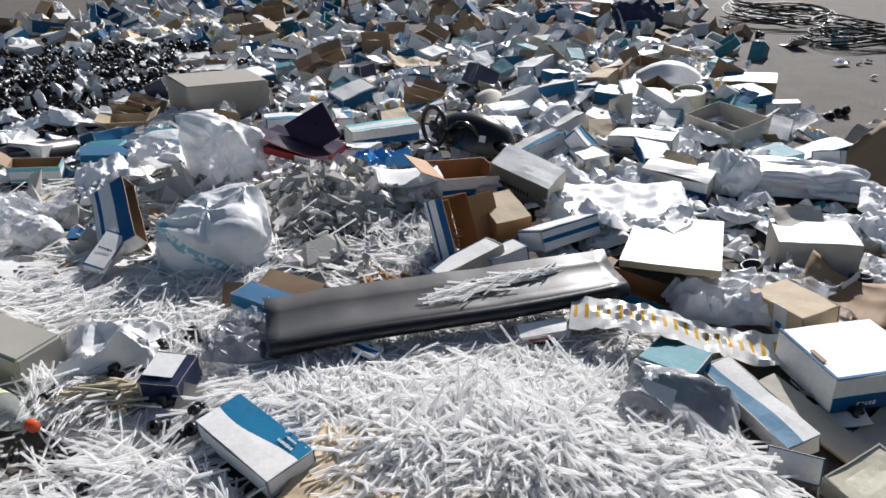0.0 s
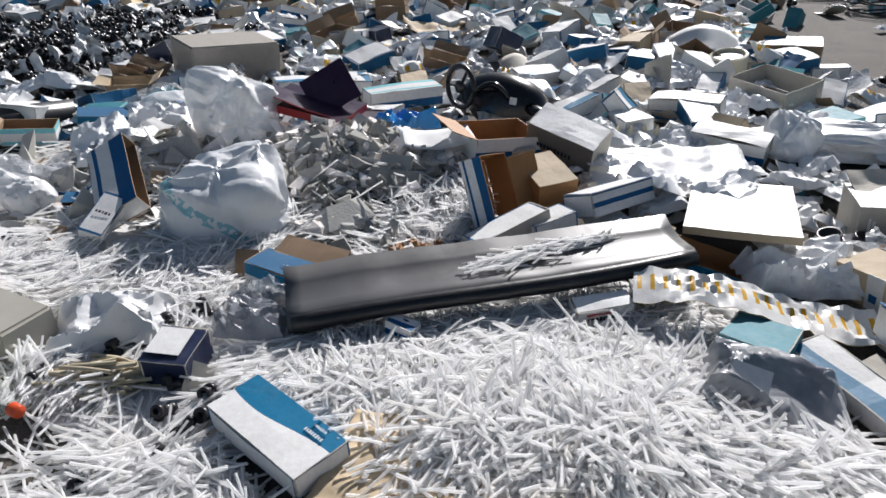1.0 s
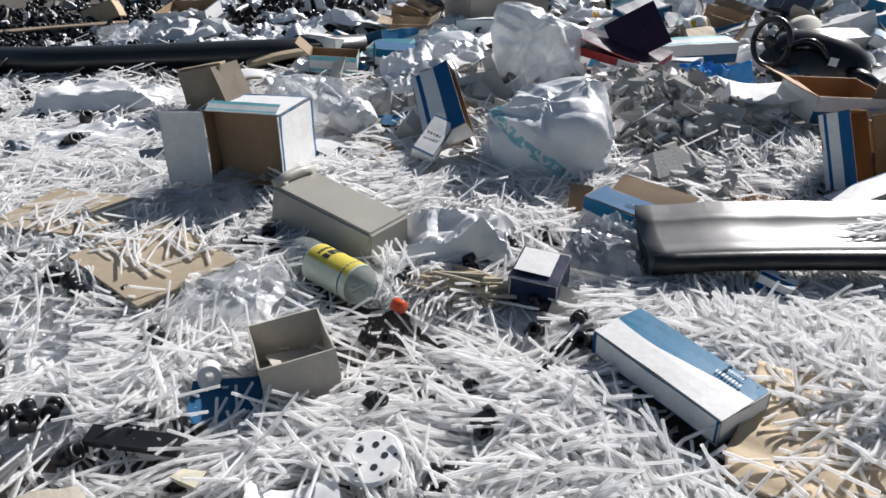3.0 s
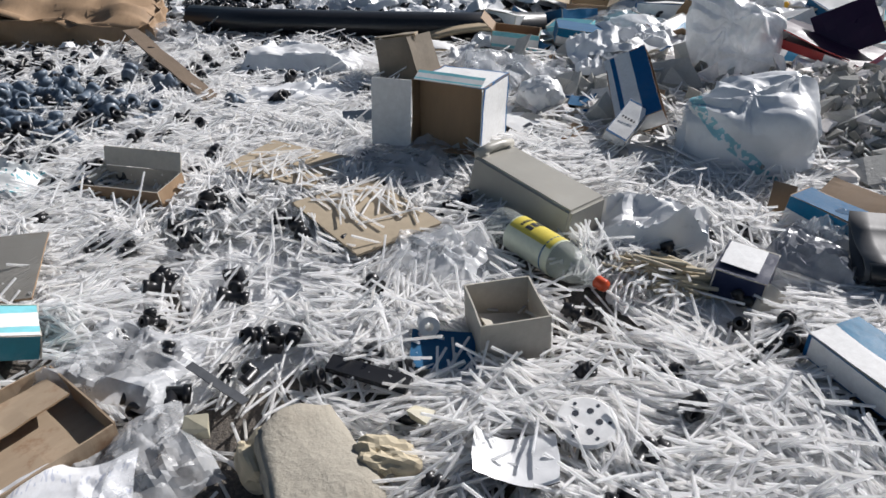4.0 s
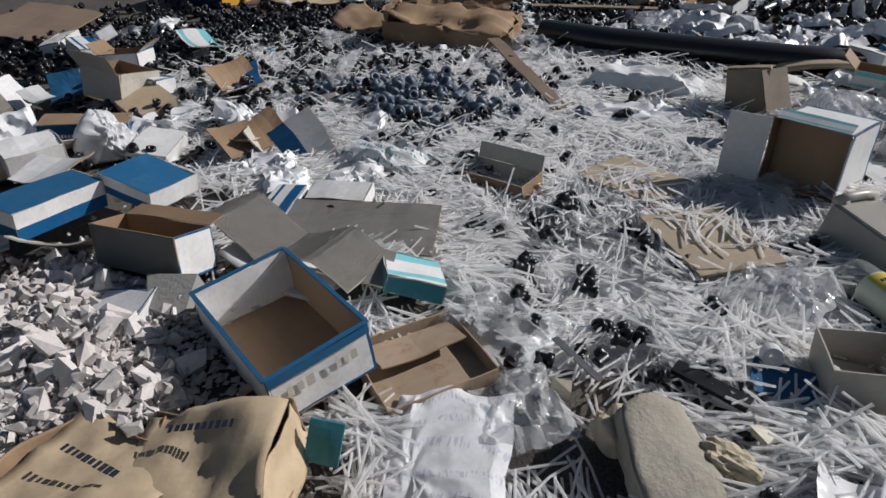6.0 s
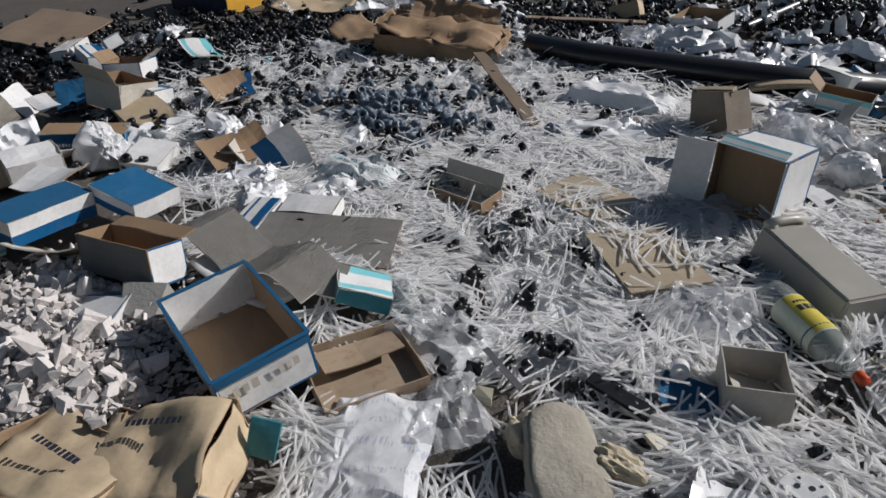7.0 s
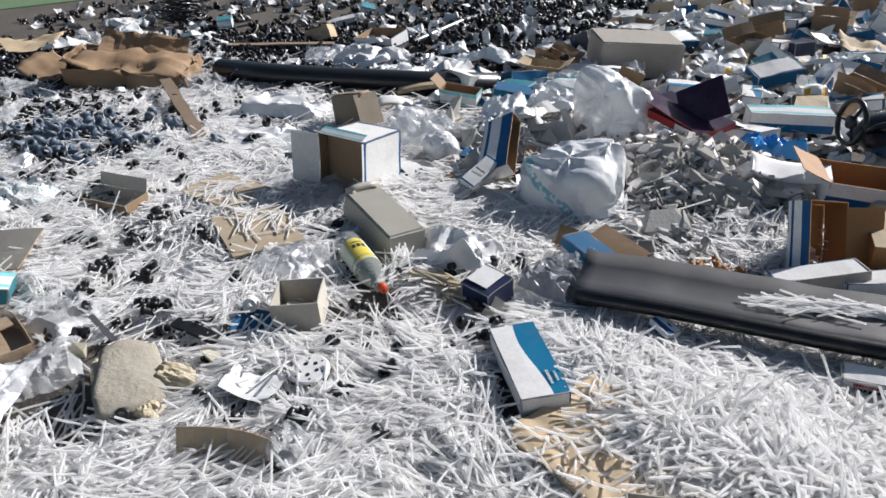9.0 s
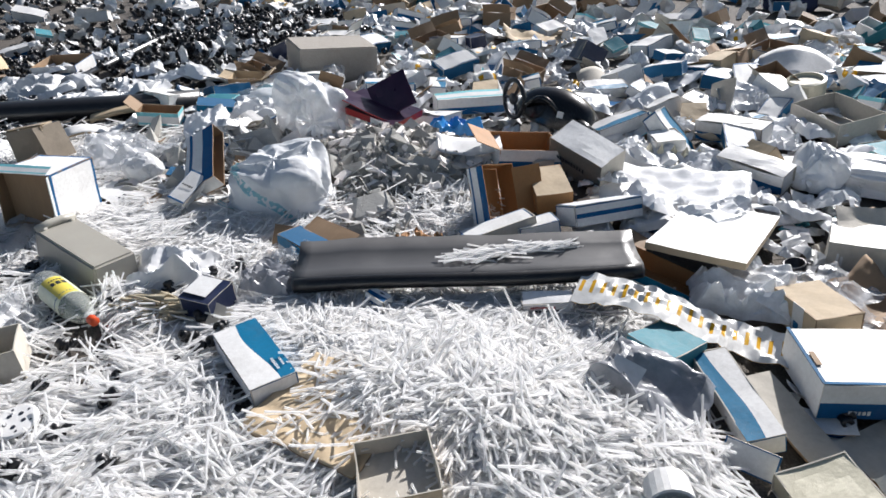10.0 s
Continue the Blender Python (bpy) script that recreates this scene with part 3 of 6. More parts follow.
single("carton_flap", slab(0.11, 0.06, 0.004, 5, 4, 0.006, 9), [M["edge"], M["grey"]], pose(0.70, 1.352, 0.05, 62, 0, -18), "white carton flap with blue edging standing on its fold", "carton flap")
carton("grey-white carton with a torn lid, standing among scraps", pose(1.12, 2.30, 0.03, -3, -4, -12), (0.24, 0.21, 0.125), {"top": "white", "all": "grey"}, seed=8,
       bars=[("front", 0.14, 0.5, 0.022, 0.06, "white")])
part("torn_lid", slab(0.16, 0.1, 0.004, 5, 4, 0.02, 3), [M["grey"], M["kraft"]], LAST[0], m=pose(-0.03, 0.09, 0.14, 25, 0, 10))
carton("pale kraft carton with a blue-printed tape strip", pose(0.905, 1.895, 0.05, 5, -6, -66), (0.187, 0.13, 0.09), {"top": "tan", "all": "tan"}, seed=9, inner="kraft")
part("tape", slab(0.045, 0.092, 0.001, 2, 4), [M["white"], M["white"]], LAST[0], "white tape with a blue mark", m=pose(0.02, -0.0665, 0.047, 90, 0, 0))
part("tape_mark", slab(0.02, 0.02, 0.001, 3, 3, 0, 0, 0, 0.006), [M["blue"], M["blue"]], LAST[0], m=pose(0.02, -0.0685, 0.03, 90, 0, 0))
carton("bowed white carton with a wide blue band", pose(0.845, 2.965, 0.04, 13.2, 1.6, -33), (0.282, 0.10, 0.085), {"top": "white", "front": "band", "right": "white", "all": "edge"}, seed=10, warp=0.014)
carton("open-topped grey board box, empty", pose(1.267, 3.701, 0.05, 10, 1, -60), (0.33, 0.24, 0.105), "grey", "top", seed=11, warp=0.01)
carton("white-lidded carton with dark brown sides", pose(1.671, 4.577, 0.03, 3.6, -2.9, -20.6), (0.314, 0.219, 0.13), {"top": "wave", "all": "kraft"}, seed=12)
carton("small white and blue carton", pose(1.754, 4.238, 0.03, -1, -6, -14), (0.19, 0.1, 0.062), "edge", seed=13)
carton("white carton with grey-blue sides, tipped up", pose(0.918, 4.318, 0.05, 12, -7, 0.8), (0.13, 0.38, 0.07), {"top": "edge", "all": "white"}, seed=14)
carton("long grey-white carton leaning over a heap", pose(0.187, 2.751, 0.07, 18.2, 12.5, -30.1), (0.26, 0.137, 0.165), {"top": "white", "front": "corrugated", "all": "grey"}, seed=15, warp=0.008,
       bars=[("front", 0.45, 0.6, 0.14, 0.02, "ink")])
carton("small orange-brown kraft carton, lid up", pose(0.097, 2.422, 0.10, 5.6, 7.1, -67.3), (0.197, 0.13, 0.075), {"top": "tan", "all": "orange"}, seed=16, inner="orange")
carton("upright blue-striped carton torn along its length, orange inside", pose(-0.05, 2.25, 0.06, -16, -24, -20), (0.075, 0.17, 0.20), {"front": "long", "left": "blue", "all": "long"}, "right", inner="orange", seed=17)
single("carton_flap", slab(0.11, 0.17, 0.004, 5, 5, 0.012, 12), [M["orange"], M["orange"]], pose(0.03, 2.36, 0.15, 66, 0, 40), "orange-brown torn carton wall", "carton flap")
carton("open carton with a blue and white front and brown inside", pose(-0.064, 2.733, 0.105, 3.6, 5, 28), (0.26, 0.19, 0.09), {"front": "band", "all": "white"}, "top", flaps=[("left", 70, 0.1)], inner="orange", seed=18)
carton("white carton with blue edges lying askew on scraps", pose(0.295, 2.312, 0.085, -22, 2.1, 40), (0.27, 0.116, 0.07), {"front": "stripe", "left": "edge", "all": "edge"}, seed=19)
carton("flattened grey-white carton with ruled joints", pose(-0.02, 2.13, 0.07, -8, -10, 38), (0.25, 0.09, 0.05), {"top": "edge", "front": "grey", "all": "white"}, seed=20)
carton("small white carton with blue print, dented", pose(0.10, 2.18, 0.07, -10, -8, 30), (0.14, 0.09, 0.05), {"all": "edge"}, seed=21)
carton("open blue and white carton with an orange-brown inside", pose(0.47, 2.04, 0.03, 5, 15, -10), (0.27, 0.12, 0.065), {"front": "wave", "all": "band"}, "top", inner="orange", seed=22, warp=0.009)
carton("teal carton under the striped film", pose(0.52, 1.66, 0.035, -6, -2, -35), (0.135, 0.15, 0.065), {"all": "teal"}, seed=23)
carton("blue carton with pleated side sunk in tubing, kraft end flap open", pose(-0.566, 1.860, 0.03, -2.7, 3.6, -23.6), (0.264, 0.094, 0.07), {"top": "blue", "front": "wave", "all": "white"}, seed=24, inner="kraft",
       bars=[("top", 0.85, 0.25, 0.06, 0.012, "white")])
single("carton_flap", slab(0.06, 0.08, 0.003, 4, 4, 0.012, 5), [M["kraft"], M["kraft"]], pose(-0.72, 1.93, 0.065, 50, 12, 20), "brown corrugated flap folded back", "carton flap")
single("carton_flap", slab(0.2, 0.07, 0.003, 5, 4, 0.008, 6), [M["kraft"], M["kraft"]], pose(-0.54, 1.94, 0.105, 20, 3, -20), "brown corrugated lid flap", "carton flap")
carton("small navy box with a white label panel, crushed open", pose(-0.734, 1.531, 0.03, 6, 1.8, -3), (0.105, 0.113, 0.075), {"top": "navy", "front": "navy", "all": "navy"}, seed=25, inner="grey")
part("label_panel", slab(0.075, 0.08, 0.001, 3, 3), [M["white"], M["white"]], LAST[0], "white label", m=pose(-0.008, 0.004, 0.081))
part("flap", slab(0.055, 0.07, 0.003, 4, 4, 0.008, 2), [M["grey"], M["grey"]], LAST[0], m=pose(0.06, -0.04, 0.02, 50, 40, 30))
carton("long white and blue carton beside the blue film", pose(-0.504, 3.50, 0.05, 1.8, 0.6, 30), (0.36, 0.12, 0.085), {"front": "band", "top": "two", "all": "edge"}, seed=26)
carton("blue and white carton lying flat", pose(-1.081, 4.831, 0.04, -3, -4, -10), (0.36, 0.126, 0.1), {"front": "edge", "top": "white", "all": "edge"}, seed=27)
carton("open blue carton with a brown inside", pose(-1.994, 4.966, 0.03, 5, 2, -6), (0.36, 0.23, 0.09), {"front": "blue", "all": "edge"}, "top", flaps=[("right", 30, 0.1)], inner="kraft", seed=28)
carton("blue and white carton among paper scraps", pose(0.581, 4.585, 0.04, 3, -5, -25), (0.32, 0.12, 0.07), {"front": "blue", "top": "edge", "all": "band"}, seed=29)
carton("brown kraft carton with a paper label", pose(-1.88, 3.60, 0.04, 5, 1, 14), (0.2, 0.14, 0.08), "kraft", "top", flaps=[("right", 60, 0.06), ("left", 80, 0.06)], inner="tan", seed=30,
       bars=[("front", 0.4, 0.5, 0.06, 0.04, "white")])
carton("blue carton lid upturned beside teal scraps", pose(-1.70, 3.04, 0.06, 5, 8, 30), (0.23, 0.11, 0.07), {"front": "wave", "all": "blue"}, seed=31)
carton("teal and white striped carton, opened out", pose(-1.92, 2.86, 0.06, 6, 4, 20), (0.2, 0.1, 0.075), {"all": "two", "front": "two"}, "top", flaps=[("left", 50, 0.07)], inner="kraft", seed=32)
carton("blue-topped white carton on the cardboard heap", pose(-2.62, 0.20, 0.13, -3, 8, 28), (0.20, 0.17, 0.055), {"top": "blue", "right": "white", "all": "band"}, seed=33)
carton("long grey-white carton with an open blue-edged end", pose(-2.222, 0.117, 0.11, -10, -8, 26), (0.32, 0.10, 0.105), {"front": "corrugated", "right": "edge", "all": "white"}, "top", flaps=[("back", 75, 0.05)], inner="kraft", seed=34)
carton("folded white carton end with a blue edge", pose(-2.08, 0.02, 0.10, 10, -12, 40), (0.15, 0.09, 0.03), "edge", seed=35)
carton("white carton tipped onto the tubing", pose(-3.151, 0.328, 0.02, 4, 9, 53), (0.142, 0.199, 0.06), "white", seed=36, warp=0.012)
carton("blue carton with a brown top edge", pose(-3.464, 0.147, 0.02, -4, 6, 72), (0.312, 0.15, 0.09), {"all": "blue", "top": "kraft"}, seed=37, bars=[("front", 0.3, 0.5, 0.08, 0.015, "white")])
carton("blue and white carton half under others", pose(-2.64, -0.06, 0.12, 4, 4, 118), (0.26, 0.13, 0.08), {"all": "band", "top": "blue"}, seed=38)
carton("aqua-striped white carton, slightly crushed", pose(-1.824, 0.585, 0.085, -10, 20, 61), (0.135, 0.15, 0.045), {"top": "two", "all": "teal"}, seed=40, warp=0.008)
carton("white carton with a blue underside", pose(-2.344, 0.662, 0.055, 2, 0, 48), (0.172, 0.116, 0.045), {"all": "white", "front": "band"}, seed=41, warp=0.009)
carton("blue-striped white carton on corrugated board", pose(-2.381, 0.497, 0.06, -1, 0, 47), (0.087, 0.202, 0.045), {"all": "stripe", "top": "long"}, seed=42)
carton("shallow brown carton tray with rust stains, torn open", pose(-1.60, 0.475, 0.045, -1, 3, -5), (0.20, 0.235, 0.035), "rust", "top", inner="rust", seed=43, warp=0.008)
part("inner_flap", slab(0.09, 0.19, 0.003, 5, 6, 0.01, 3), [M["rust"], M["kraft"]], LAST[0], m=pose(-0.045, 0.01, 0.03, 0, -14, 0))
carton("shallow grey board tray on white tubing", pose(-2.198, 1.146, 0.02, 4.6, -2, 15.7), (0.25, 0.109, 0.06), "kraft", "top", flaps=[("back", 22, 0.05)], inner="grey", seed=44)
carton("pale board carton, lid creased", pose(-3.66, 0.411, 0.03, 10, 10, 10), (0.18, 0.193, 0.055), "tan", seed=45)
carton("large amber-sided carton with a dark face, far off", pose(-6.0, 1.40, 0.0, 0, 4, 33.6), (0.53, 0.42, 0.22), {"right": "yellow", "front": "navy", "all": "tan"}, seed=46)
carton("open blue and white carton with a brown inside", pose(-3.265, 3.623, 0.03, 5, -3, 15), (0.29, 0.25, 0.085), {"front": "band", "right": "edge", "all": "white"}, "top", inner="kraft", seed=47)
carton("blue and white carton beside a dark heap", pose(-4.778, 0.350, 0.02, 6, 8, 99), (0.14, 0.237, 0.09), {"top": "long", "all": "edge"}, seed=48)
carton("tall torn white carton with blue stripes, leaning on heap", pose(-1.195, 2.235, 0.15, 24.8, -29, 18.5), (0.134, 0.30, 0.061), {"top": "long", "left": "white", "front": "white", "all": "white"}, "right", inner="kraft", seed=49)
carton("small white carton end with blue rim and print", pose(-1.175, 2.064, 0.115, 24, 20, 0), (0.068, 0.15, 0.035), {"top": "edge", "all": "white"}, seed=50, bars=[("top", 0.5, 0.5, 0.045, 0.011, "ink")])
carton("dusty brown carton, closed, its side creased", pose(-2.13, 2.31, 0.03, -8, -8, 28), (0.15, 0.12, 0.165), "dust", seed=51, warp=0.014, inner="tan")
part("flap", slab(0.13, 0.15, 0.003, 4, 5, 0.01, 52), [M["dust"], M["dust"]], LAST[0], "loose creased side flap", m=pose(0.10, -0.05, 0.09, 78, 0, 55))
carton("open shallow brown box sunk in white tubing", pose(0.02, 1.075, 0.06, 2, -3, 28), (0.16, 0.15, 0.05), "tan", "top", inner="grey", seed=52)
carton("open brown box with upright sides on tubing", pose(-1.28, 0.07, 0.03, 0, 0, 40), (0.16, 0.14, 0.12), "tan", "top", inner="grey", seed=53)
carton("cream carton with worn edges, tipped at the foot of the heap", pose(0.84, 1.30, 0.02, 8, -14, 28), (0.15, 0.12, 0.065), "cream", seed=54, warp=0.01)
single("carton_flap", slab(0.21, 0.07, 0.004, 6, 4, 0.008, 15, 0.02), [M["tan"], M["kraft"]], pose(-0.82, 0.72, 0.05, 70, 0, 30), "brown carton wall standing on its edge in the tubing", "carton flap")

footprint(-0.40, 1.27, 0.12, 0.07, -38)
carton("small white carton with pinkish panel and dark letters", pose(0.20, 1.80, 0.04, 12, -4, 14), (0.14, 0.05, 0.045), {"all": "white", "front": "white"}, seed=91, bars=[("front", 0.45, 0.4, 0.08, 0.014, "ink"), ("front", 0.4, 0.75, 0.07, 0.008, "red")])
carton("small blue and white carton stub beside the sheath", pose(-0.27, 1.68, 0.045, 0, 8, -20), (0.07, 0.04, 0.035), {"all": "band"}, seed=92)
carton("torn brown carton corner with grey lining", pose(1.22, 1.82, 0.03, 8, 14, -30), (0.2, 0.14, 0.06), "kraft", "top", inner="grey", seed=93, warp=0.02)
# ---- boards, sheets and panels ----
single("board", slab(0.29, 0.46, 0.022, 8, 8, 0.004, 1), [M["white"], M["tan"]], pose(0.655, 2.25, 0.115, -5, -4, -18), "white-faced square board with a pale edge", "board")
footprint(0.64, 2.23, 0.13, 0.2, -18)
single("hardboard", slab(0.30, 0.235, 0.006, 6, 6, 0.003, 2, 0, 0.003), [M["ply"], M["ply"]], pose(-1.57, 1.335, 0.060, -1, 1, -19.5), "tan hardboard offcut lying on white tubing", "board")
footprint(-1.57, 1.343, 0.12, 0.09, -19.5)
single("hardboard", slab(0.27, 0.22, 0.006, 6, 6, 0.004, 3, 0, 0.008), [M["ply"], M["ply"]], pose(-1.93, 1.455, 0.060, -2, 1, 8), "broken tan hardboard offcut under tubing", "board")
footprint(-1.93, 1.46, 0.10, 0.07, 8)
single("corrugated_sheet", slab(0.5, 0.17, 0.005, 26, 8, 0.006, 4, 0, 0.004, lambda u, v: 0.030 * saw(u * 1.75 + 0.12) + 0.008 * math.sin(u * 9)), [M["corrugated"], M["grey"]], pose(-2.07, 0.39, 0.165, 0, 4, 26), "rippled grey corrugated board, bent in waves", "cardboard", smooth="creased")
single("corrugated_sheet", slab(0.16, 0.12, 0.005, 6, 6, 0.006, 5), [M["corrugated"], M["grey"]], pose(-1.89, 0.49, 0.145, 8, 14, 50), "square of grey corrugated board on a pile", "cardboard")
single("corrugated_sheet", slab(0.45, 0.24, 0.005, 10, 6, 0.008, 6), [M["corrugated"], M["kraft"]], pose(-2.15, 0.61, 0.085, 4, 2, 50), "long grey corrugated board panel", "cardboard")
single("corrugated_sheet", slab(0.3, 0.14, 0.005, 10, 6, 0.01, 7, 0.03), [M["white"], M["grey"]], pose(-2.0, 0.36, 0.105, -8, 5, 24), "bowed pale board strip under the ripples", "cardboard", smooth=True)
single("cardboard", slab(0.32, 0.28, 0.005, 36, 28, 0.007, 8, 0.0, 0.01, lambda u, v: 0.005 * abs(math.sin(14 * math.hypot(u - 0.1, v + 0.4)))), [M["tan"], M["kraft"]], pose(-0.19, 1.22, 0.066, 4, -2, -12), "creased pale cardboard sheet half under tubing", "cardboard", smooth=True)
SPOTS.pop()
single("cardboard", slab(0.55, 0.5, 0.008, 8, 6, 0.012, 9, 0, 0.03), [M["wood"], M["kraft"]], pose(-5.55, 0.22, 0.10, 8, 5, 40), "big weathered grey-brown board propped on the heap", "board")
single("wood_slat", slab(0.9, 0.06, 0.008, 8, 2, 0.006, 10, 0, 0.006), [M["wood"], M["wood"]], pose(-2.97, 1.88, 0.08, 0, 4, -20), "thin weathered wooden slat", "wood slat")
single("wood_slat", slab(0.75, 0.07, 0.01, 6, 2, 0.004, 11), [M["wood"], M["wood"]], pose(-3.75, 3.1, 0.06, 0, 0, 40), "brown wooden batten on the asphalt", "wood slat")
single("cardboard", slab(0.6, 0.38, 0.006, 10, 8, 0.035, 12, 0.04, 0.04), [M["tan"], M["kraft"]], pose(-5.35, 1.95, 0.04, 4, 0, 45), "flat tan cardboard sheet, curled", "cardboard", smooth=True)
single("cardboard", slab(0.5, 0.3, 0.006, 10, 8, 0.05, 13, 0.04, 0.03), [M["tan"], M["kraft"]], pose(-0.47, 5.3, 0.06, 5, 3, 15), "pale flattened cardboard among papers", "cardboard", smooth=True)
single("board_strip", slab(0.46, 0.1, 0.02, 12, 4, 0.008, 14, -0.04), [M["tan"], M["tan"]], pose(-2.17, 2.98, 0.08, 6, 0, 38), "tan bowed board strip beside the black pipe", "board", smooth=True)
single("board_strip", slab(0.2, 0.1, 0.01, 6, 4, 0.01, 16, -0.03), [M["white"], M["tan"]], pose(-2.15, 2.62, 0.08, 10, 12, 50), "pale rounded board offcut", "board", smooth=True)
single("curved_panel", slab(0.42, 0.26, 0.006, 14, 6, 0.01, 17, -0.10), [M["white"], M["grey"]], pose(1.22, 4.74, 0.13, 28, 0, -8), "curved white plastic panel among cartons", "panel", smooth=True)
single("curved_panel", slab(0.2, 0.24, 0.006, 10, 6, 0.01, 18, -0.05), [M["grey"], M["grey"]], pose(0.08, 4.3, 0.06, 18, 6, 20), "grey board panel propped up", "panel", smooth=True)
single("quilted_sheet", slab(0.55, 0.33, 0.008, 28, 18, 0.02, 19, 0.02, 0.012, lambda u, v: 0.006 * abs(math.sin(u * 25)) * abs(math.sin(v * 16))), [M["film"], M["grey"]], pose(0.52, 2.66, 0.075, 6, -4, -8), "white quilted padding sheet, rumpled", "padding", smooth=True)
single("cardboard", slab(0.26, 0.2, 0.006, 14, 14, 0.022, 20, 0.05, 0.02), [M["kraft"], M["kraft"]], pose(1.10, 2.04, 0.06, 14, 10, -40), "grey-brown cardboard bent over, beside pipe fittings", "cardboard", smooth=True)
single("cardboard", slab(0.5, 0.4, 0.006, 10, 8, 0.03, 21, 0.09, 0.02), [M["kraft"], M["kraft"]], pose(1.85, 3.05, 0.07, 28, 8, -62), "dark brown cardboard half standing, curved", "cardboard", smooth=True)
single("cardboard", slab(0.5, 0.09, 0.006, 12, 3, 0.008, 22), [M["grey"], M["kraft"]], pose(0.86, 1.42, 0.03, 0, 6, -58), "long grey board strip on the ground", "cardboard")
single("cardboard", slab(0.4, 0.3, 0.006, 6, 6, 0.01, 23), [M["grey"], M["kraft"]], pose(1.12, 1.42, 0.02, 2, 2, -50), "flat grey cardboard under the white carton", "cardboard")
sheet = single("printed_sheet", slab(0.22, 0.1, 0.003, 5, 4, 0.008, 24), [M["white"], M["grey"]], pose(-1.50, 2.06, 0.06, 8, 4, -22), "white board with dark lettering sunk in tubing", "printed board")
for i, w in enumerate((0.018, 0.016, 0.014)):
    part("print_bar", slab(w, 0.03, 0.001, 1, 1), [M["ink"], M["ink"]], sheet, m=pose(0.03 + i * 0.022, 0.0, 0.009, 0, 0, 6))
single("cardboard_tray", slab(0.1, 0.3, 0.004, 4, 8, 0.01, 25), [M["kraft"], M["kraft"]], pose(0.36, 2.14, 0.06, 5, 10, -30), "brown board strip beside the dark sheath", "cardboard")

# ---- the folded dark sheath ----
def sheath():
    """A dark plastic sheath, folded flat: rolled front edge, hollow end."""
    bm = bmesh.new()
    section = [(-0.085, 0.088), (-0.045, 0.064), (0.0, 0.054), (0.04, 0.056), (0.07, 0.058), (0.092, 0.046), (0.098, 0.026), (0.082, 0.006), (0.04, 0.0), (-0.02, 0.026), (-0.075, 0.068)]
    outer, inner = [], []
    n = 26
    for i in range(n + 1):
        u = i / n
        x = (u - 0.5) * 1.02
        flat = 1.0 - 0.12 * max(0, u - 0.75) * 4
        dz = 0.008 * math.sin(u * 5 + 1) + 0.004 * noise.noise(Vector((u * 9, 2, 0)))
        for ring, k in ((outer, 1.0), (inner, 0.93)):
            ring.append([bm.verts.new((x, -y * k, (0.04 + (z - 0.04) * (k if k == 1 else 0.86)) * flat + dz + 0.003 * noise.noise(Vector((x * 8, y * 20, 5))))) for y, z in section])
    m = len(section)
    for i in range(n):
        for k in range(m):
            j = (k + 1) % m
            bm.faces.new((outer[i][k], outer[i][j], outer[i + 1][j], outer[i + 1][k]))
            bm.faces.new((inner[i][j], inner[i][k], inner[i + 1][k], inner[i + 1][j]))
    for e in (0, n):
        for k in range(m):
            j = (k + 1) % m
            vs = (outer[e][j], outer[e][k], inner[e][k], inner[e][j])
            bm.faces.new(vs if e == 0 else vs[::-1])
    return bm


sh = thing("plastic_sheath", "long dark plastic sheath folded flat, sheen painted grey, on white tubing", "plastic sheath", pose(-0.06, 1.875, 0.068, 0, -3.2, 17))
# sheet in the sheen-painted grey, its rolled edge left black
part("folded_sheet", sheath(), M["sheath"], sh, smooth=True)
part("rolled_edge", sweep([((i / 20 - 0.5) * 1.0, -0.088, 0.036 + 0.008 * math.sin(i / 4 + 1)) for i in range(21)], 0.022, 10), M["black"], sh, "black rolled front edge", smooth=True)
footprint(-0.05, 1.845, 0.53, 0.10, 17)
single("black_pipe", sweep([(-3.45, 2.42, 0.085), (-3.1, 2.56, 0.08), (-2.7, 2.75, 0.08), (-2.3, 2.98, 0.075), (-1.95, 3.22, 0.07)], 0.075, 16, 0.75), M["rubber"], Matrix(), "thick black plastic pipe lying across papers", "pipe", smooth=True)
single("metal_rod", sweep([(-2.95, 3.36, 0.07), (-3.02, 3.85, 0.09), (-3.12, 4.35, 0.10), (-3.16, 4.66, 0.09)], 0.017, 10), M["steel"], Matrix(), "long dark metal rod with a ring end", "rod", smooth=True)

